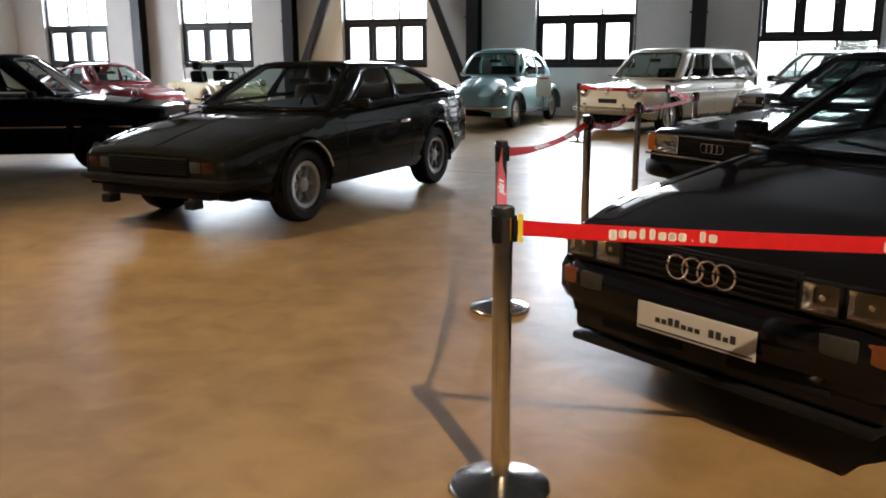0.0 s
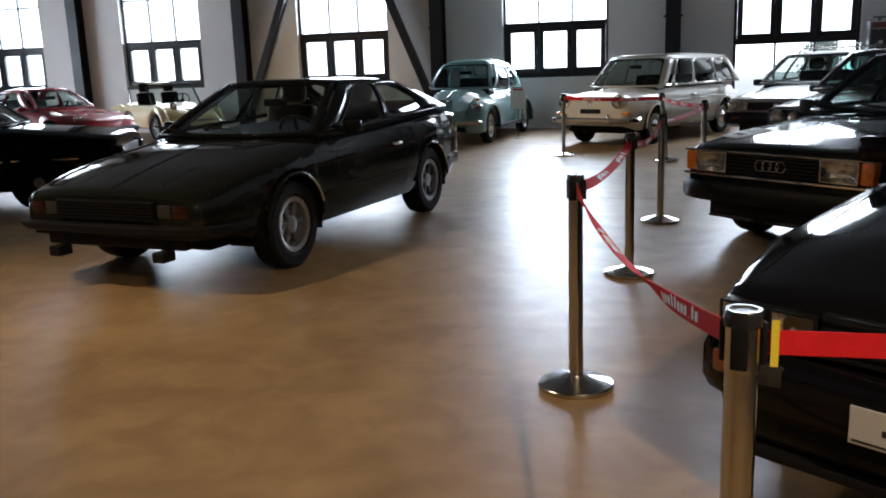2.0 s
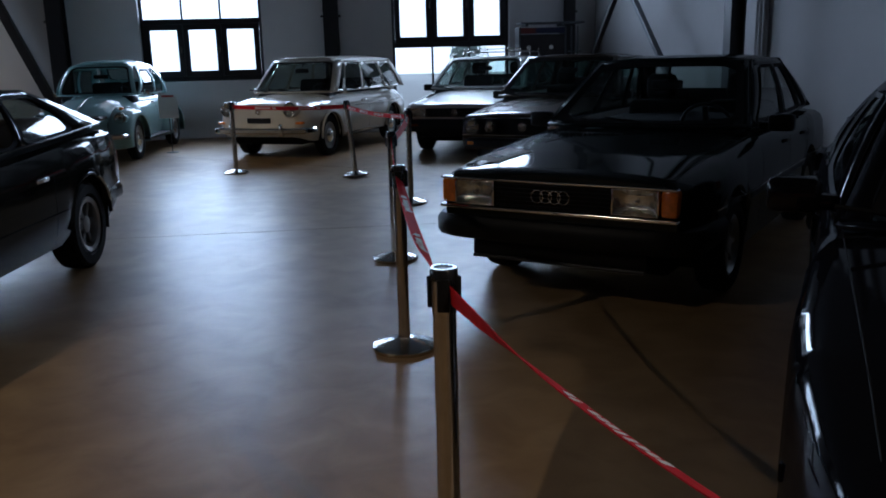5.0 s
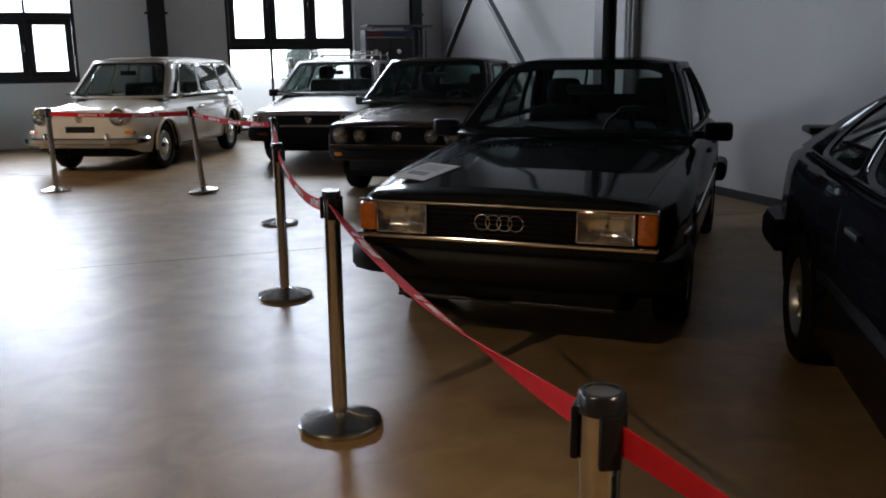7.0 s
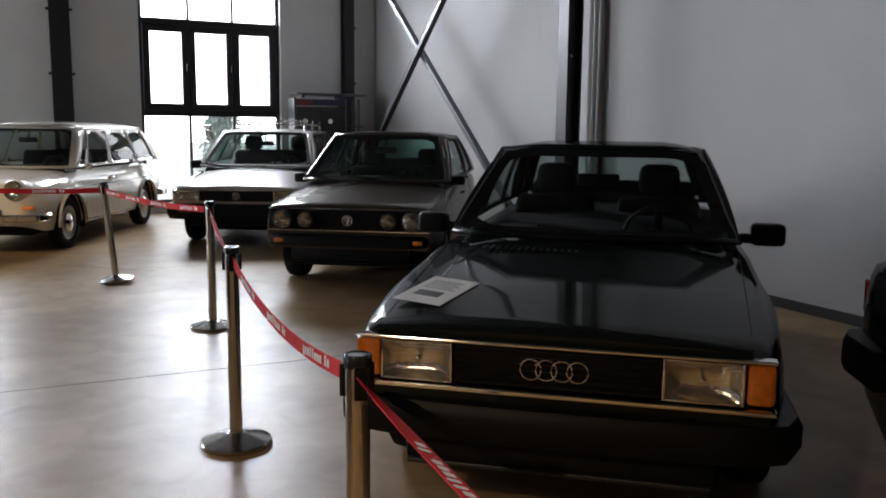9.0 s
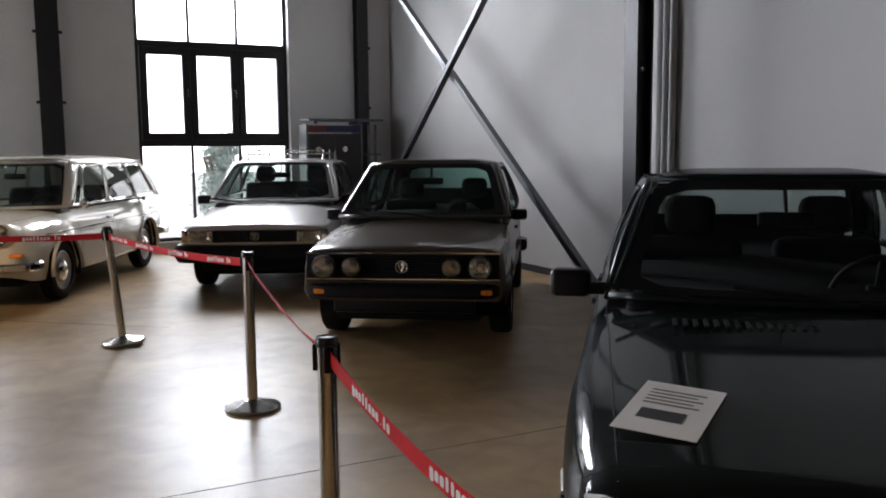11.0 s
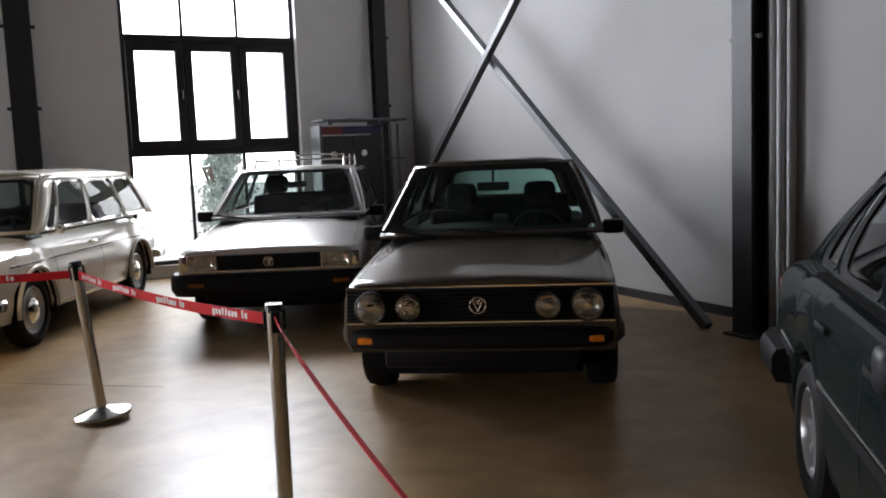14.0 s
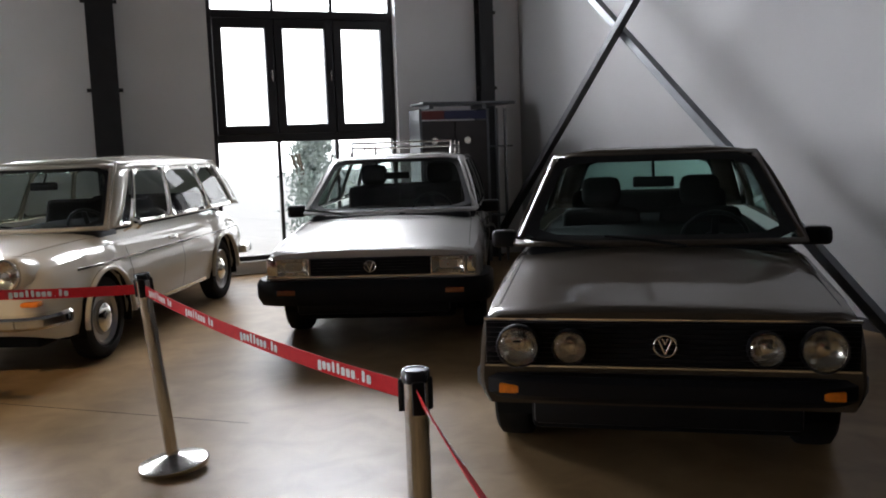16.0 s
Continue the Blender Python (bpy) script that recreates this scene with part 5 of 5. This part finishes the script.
def red_coupe():
    spec = dict(L=4.25, W=1.66, fa=0.9, wb=2.3, r=0.31, ra=0.355, under=0.18, mid=0.48, style="five", tyre=0.19, round=.9,
                plan=[(0, .5), (.05, .6), (.25, .72), (.7, .8), (2.6, .8), (3.2, .83), (3.9, .74), (4.25, .5)], top=[(0, .6), (.1, .66), (.5, .72), (1.4, .86), (3.4, .92), (4.0, .78), (4.25, .65)],
                shoulder=[(0, .54), (.1, .62), (.6, .74), (1.4, .8), (3.4, .84), (4.25, .58)], bottom=[(0, .3), (.3, .22), (4.0, .24), (4.25, .36)],
                sa=1.45, sra=2.0, src=2.75, sc=3.8, yb=.72, ybr=.62, yr=.5, yrr=.46, zb=.86, zbr=.84, zr=1.24, zrr=1.23, crown=.055, bulge=.03, wins=[(.1, .44, .2, .48), (.48, .72, .52, .82)], bow=.12)
    car = make_car("red_sports_coupe", "deep red rounded sports coupe with raised round headlights", (-14.0, 15.2), -12.0, spec, RED_PAINT)
    for side in (1, -1):
        round_lamp(car, -.28, side * .6, .69, .085, RED_PAINT, "", -30)
        door_mirror(car, -1.7, side * .73, .85, side, RED_PAINT, .7)
    rbox(car, "bumper", .02, -.6, .6, .38, .5, .25, PLASTIC, .04)
    seam(car, spec, 1.6, .3, .8), seam(car, spec, 2.65, .3, .82)
    hood_lines(car, spec, .15, 1.4, .4, .6)


def roadster():
    spec = dict(L=3.5, W=1.5, fa=0.75, wb=2.1, r=0.3, ra=0.37, under=0.25, mid=0.5, style="eight", tyre=0.2, round=.8,
                plan=[(0, .4), (.1, .5), (.4, .6), (1.0, .68), (2.6, .72), (3.3, .62), (3.5, .5)], top=[(0, .55), (.1, .64), (.5, .76), (1.1, .84), (1.3, .7), (2.4, .7), (2.6, .86), (3.3, .8), (3.5, .66)],
                shoulder=[(0, .48), (.1, .56), (.5, .68), (1.1, .76), (2.6, .78), (3.5, .6)], bottom=[(0, .34), (.3, .28), (3.3, .3), (3.5, .4)])
    car = make_car("open_roadster", "pale yellow open fun roadster with bare windscreen frame and roll bar", (-13.62, 17.6), -30.0, spec, YELLOW_PAINT)
    part("windscreen_frame", tube_bm([(-1.1, .58, .8), (-1.4, .56, 1.2), (-1.42, .5, 1.24), (-1.42, -.5, 1.24), (-1.4, -.56, 1.2), (-1.1, -.58, .8)], .022, 8), PLASTIC, car, "", 60)
    bm = bmesh.new()
    grid_bm(bm, lambda u, v: Vector((-1.1 - .3 * v, (u - .5) * 1.14, .82 + .4 * v)), 4, 4)
    g = part("windscreen", bm, CAR_GLASS, car)
    g.visible_shadow = False
    part("roll_bar", tube_bm([(-2.35, .56, .7), (-2.42, .54, 1.2), (-2.42, .46, 1.28), (-2.42, -.46, 1.28), (-2.42, -.54, 1.2), (-2.35, -.56, .7)], .025, 8), CHROME, car, "", 60)
    for y in (.3, -.3):
        seat(car, -1.5, y, .42, CLOTH_DARK, .45)
        round_lamp(car, -.2, y * 1.7, .78, .09, CHROME)
    part("lamp_bar", tube_bm([(-.24, -.55, .7), (-.24, .55, .7)], .02, 8), CHROME, car, "", 60)
    part("nose_bar", tube_bm([(.1, -.5, .4), (.14, -.3, .46), (.14, .3, .46), (.1, .5, .4)], .025, 8), CHROME, car, "", 60)
    steering_wheel(car, -1.45, .3, .86)
    for a in (.75, 2.85):
        for side in (1, -1):
            pts = [(-a + .42 * math.cos(q), side * .66, .3 + .42 * math.sin(q)) for q in np.linspace(.15, math.pi - .15, 18)]
            part("wing", tube_bm(pts, .1, 10), YELLOW_PAINT, car, "", 60)


quattro(), saloon(), hatchback(), estate(), old_estate(), beetle(), wedge(), black_saloon(), red_coupe(), roadster()


# ---- barrier posts and belts ----
POST_H = 0.95
CAP = material("glossy_black_cap", (0.015, 0.015, 0.017), 0.22, vary=0.1)


def barrier_post(m, tape=False):
    root = thing("barrier_post", "polished steel barrier post on a domed round base", "barrier post", m, "belt barrier posts")
    part("base", lathe_bm([(0, 0), (.166, 0), (.168, .004), (.168, .018), (.163, .024), (.12, .038), (.06, .052), (.04, .06), (0, .06)], None, 48), BRUSHED, root, "domed steel base", 30)
    part("pole", lathe_bm([(.031, .055), (.031, .84), (0, .84)], None, 28), BRUSHED, root, "", 40)
    part("belt_head", lathe_bm([(0, .83), (.032, .83), (.0325, .84), (.0325, POST_H - .02), (0, POST_H - .02)], None, 28), BRUSHED, root, "", 40)
    part("cap", lathe_bm([(.0326, POST_H - .028), (.0365, POST_H - .026), (.0365, POST_H), (.033, POST_H + .005), (.026, POST_H + .005), (.026, POST_H)], None, 28), CAP, root, "glossy black cap ring", 40)
    part("cap_disc", lathe_bm([(.026, POST_H + .002), (0, POST_H + .002)], None, 24), STEEL_GREY, root, "grey cap disc", 40)
    for a in (0, 120, 240):
        part("belt_clip", box_bm(.031, .044, -.016, .016, .845, .93, .004, m=pose(0, 0, 0, 0, 0, a + 20)), PLASTIC, root, "black belt clip", 40)
    if tape:
        part("tape_tag", box_bm(.05, .064, -.006, -.002, .845, .935, 0, None, pose(0, 0, 0, 0, 0, 3)), YELLOW_TAPE, root, "strip of yellow tape")
    return root


POSTS = {"A": (-2.635, 2.66), "B": (-3.253, 4.619), "C": (-3.22, 6.74), "D": (-3.135, 8.74), "E": (-2.81, 11.2), "K": (-3.413, 13.43), "J": (-4.93, 14.25), "Z": (-0.75, 2.98)}
for key, (px, py) in POSTS.items():
    # one post leans on the edge of its base
    barrier_post(pose(px + 0.083, py, 0.0147, 0, -5) if key == "K" else pose(px, py, 0), key == "A")


def belt(a, b, sag, prints=(), twist=0.0, where=0.5, wide=0.3):
    """A webbing belt between two posts; prints: where along it (0 to 1) the white lettering marks sit."""
    pa, pb = Vector((*POSTS[a], .89)), Vector((*POSTS[b], .89))
    d = (pb - pa).normalized()
    pa, pb = pa + d * .04, pb - d * .04
    L = (pb - pa).length
    n = 40

    def at(k, h, off=0.0):
        p = pa.lerp(pb, k) - Vector((0, 0, sag * 4 * k * (1 - k)))
        q = twist * math.exp(-((k - where) / wide) ** 4)
        side = Vector((-d.y, d.x, 0))
        return p + (Vector((0, 0, 1)) * math.cos(q) + side * math.sin(q)) * h + (side * math.cos(q) - Vector((0, 0, 1)) * math.sin(q)) * off
    bm = bmesh.new()
    rows = [[bm.verts.new(at(k / n, h, o)) for h, o in ((-.024, -.0012), (.024, -.0012), (.024, .0012), (-.024, .0012))] for k in range(n + 1)]
    for p, q in zip(rows, rows[1:]):
        for k in range(4):
            bm.faces.new((p[k], p[(k + 1) % 4], q[(k + 1) % 4], q[k]))
    bm.faces.new(rows[0]), bm.faces.new(rows[-1])
    root = thing("barrier_belt", "red webbing barrier belt with white lettering marks stretched between posts", "belt", Matrix.Identity(4), "barrier belts")
    part("webbing", bm, BELT, root)
    # one plain block per mark: R and I ordinary, L tall, P deep, D a dot
    for c in prints:
        for side in (-1, 1):
            for k, ch in enumerate("PIRLLIRRDLR"):
                u = ((k - 5) * .029) * (-side)

                def stroke(x0, x1, z0, z1):
                    bm = bmesh.new()
                    grid_bm(bm, lambda p, q: at(c + (u + x0 + (x1 - x0) * p) / L, z0 + (z1 - z0) * q, side * .0022), 2, 1)
                    return bm
                bm = bmesh.new()
                lo, hi = {"P": (-.02, .012), "L": (-.013, .02), "D": (-.013, -.006)}.get(ch, (-.013, .012))
                half = .0035 if ch == "D" else (.008 if ch == "L" else .0115)
                join(bm, stroke(-half, half, lo + .003, hi - .003)), join(bm, stroke(-half + .003, half - .003, lo, hi))
                part("letter_mark", bm, BELT_PRINT, root)


belt("A", "Z", .015, (.24, .66))
belt("B", "A", .085, (.35, .8), -1.1, .4, .3)
belt("C", "B", .05, (.25, .62), -1.2, .38, .47)
belt("D", "C", .08, (.2, .5, .8))
belt("D", "E", .03, (.15, .9), .8, .5, .5)
belt("E", "K", .03, (.15, .42, .68, .9))
belt("K", "J", .02, (.3, .7))


# ---- cabinet in the corner ----
def corner_cabinet():
    root = thing("display_cabinet", "dark display cabinet with red and blue header in the corner", "cabinet", pose(.56, 19.64, 0))
    DARKWOOD = material("dark_cabinet_board", (0.03, 0.025, 0.025), .5, vary=.2)
    BLUE = material("blue_header_card", (0.03, 0.035, 0.09), .6, vary=.1)
    REDC = material("red_header_card", (0.16, 0.03, 0.025), .6, vary=.1)
    part("body", box_bm(-.46, .46, -.2, .2, 0, 1.85, .01), DARKWOOD, root)
    part("frame", box_bm(-.48, -.445, -.215, .2, 0, 2.0, .004), STEEL_GREY, root)
    part("frame", box_bm(.445, .48, -.215, .2, 0, 2.0, .004), STEEL_GREY, root)
    part("header", box_bm(-.444, -.14, -.21, -.18, 1.87, 1.98, .003), REDC, root, "red header card")
    part("header", box_bm(-.139, .444, -.21, -.18, 1.87, 1.98, .003), BLUE, root, "blue header card")
    for x in (-.225, .225):
        d = part("door", box_bm(x - .215, x + .215, -.222, -.202, .1, 1.84, .004), DARKWOOD, root)
        part("lamp_disc", lathe_bm([(0, 0), (.05, 0), (.045, .012), (0, .014)], Matrix.Translation((x - .06, -.222, 1.6)) @ pose(0, 0, 0, 90, 0, 0), 20), LENS, d, "small pale round disc", 40)
    t = thing("folded_table", "grey folded table top lying across the cabinet", "table", pose(.58, 19.58, 2.002))
    part("tabletop", box_bm(-.48, .8, -.25, .25, .05, .085, .01), STEEL_GREY, t)
    for x in (-.35, .38):
        part("leg", box_bm(x - .03, x + .03, -.2, .2, 0, .05, .004), STEEL_GREY, t)
    r = thing("metal_rack", "grey metal rack with upright bars beside the cabinet", "rack", pose(1.2, 19.42, 0))
    for x in (-.06, .06):
        part("upright", box_bm(x - .015, x + .015, -.015, .015, 0, 2.0, .003), STEEL_GREY, r)
    for z in (.6, 1.5):
        part("shelf", box_bm(-.1, .12, -.1, .14, z, z + .02, .003), STEEL_GREY, r)


corner_cabinet()
# ceiling spot fixtures
for eye, target, watts, cone in SPOTS:
    v = (Vector(target) - Vector(eye)).normalized()
    root = thing("ceiling_spotlight", "black ceiling spotlight with a warm lamp", "spotlight", look(eye, target), "ceiling spotlights")
    part("housing", lathe_bm([(.09, -.02), (.1, 0), (.1, .18), (.04, .26), (0, .26)], None, 24), STEEL_BLACK, root, "", 40)
    part("bracket", tube_bm([(0, 0, .26), look(eye, target).inverted() @ Vector((eye[0], eye[1], ROOF))], .02, 8), STEEL_BLACK, root)
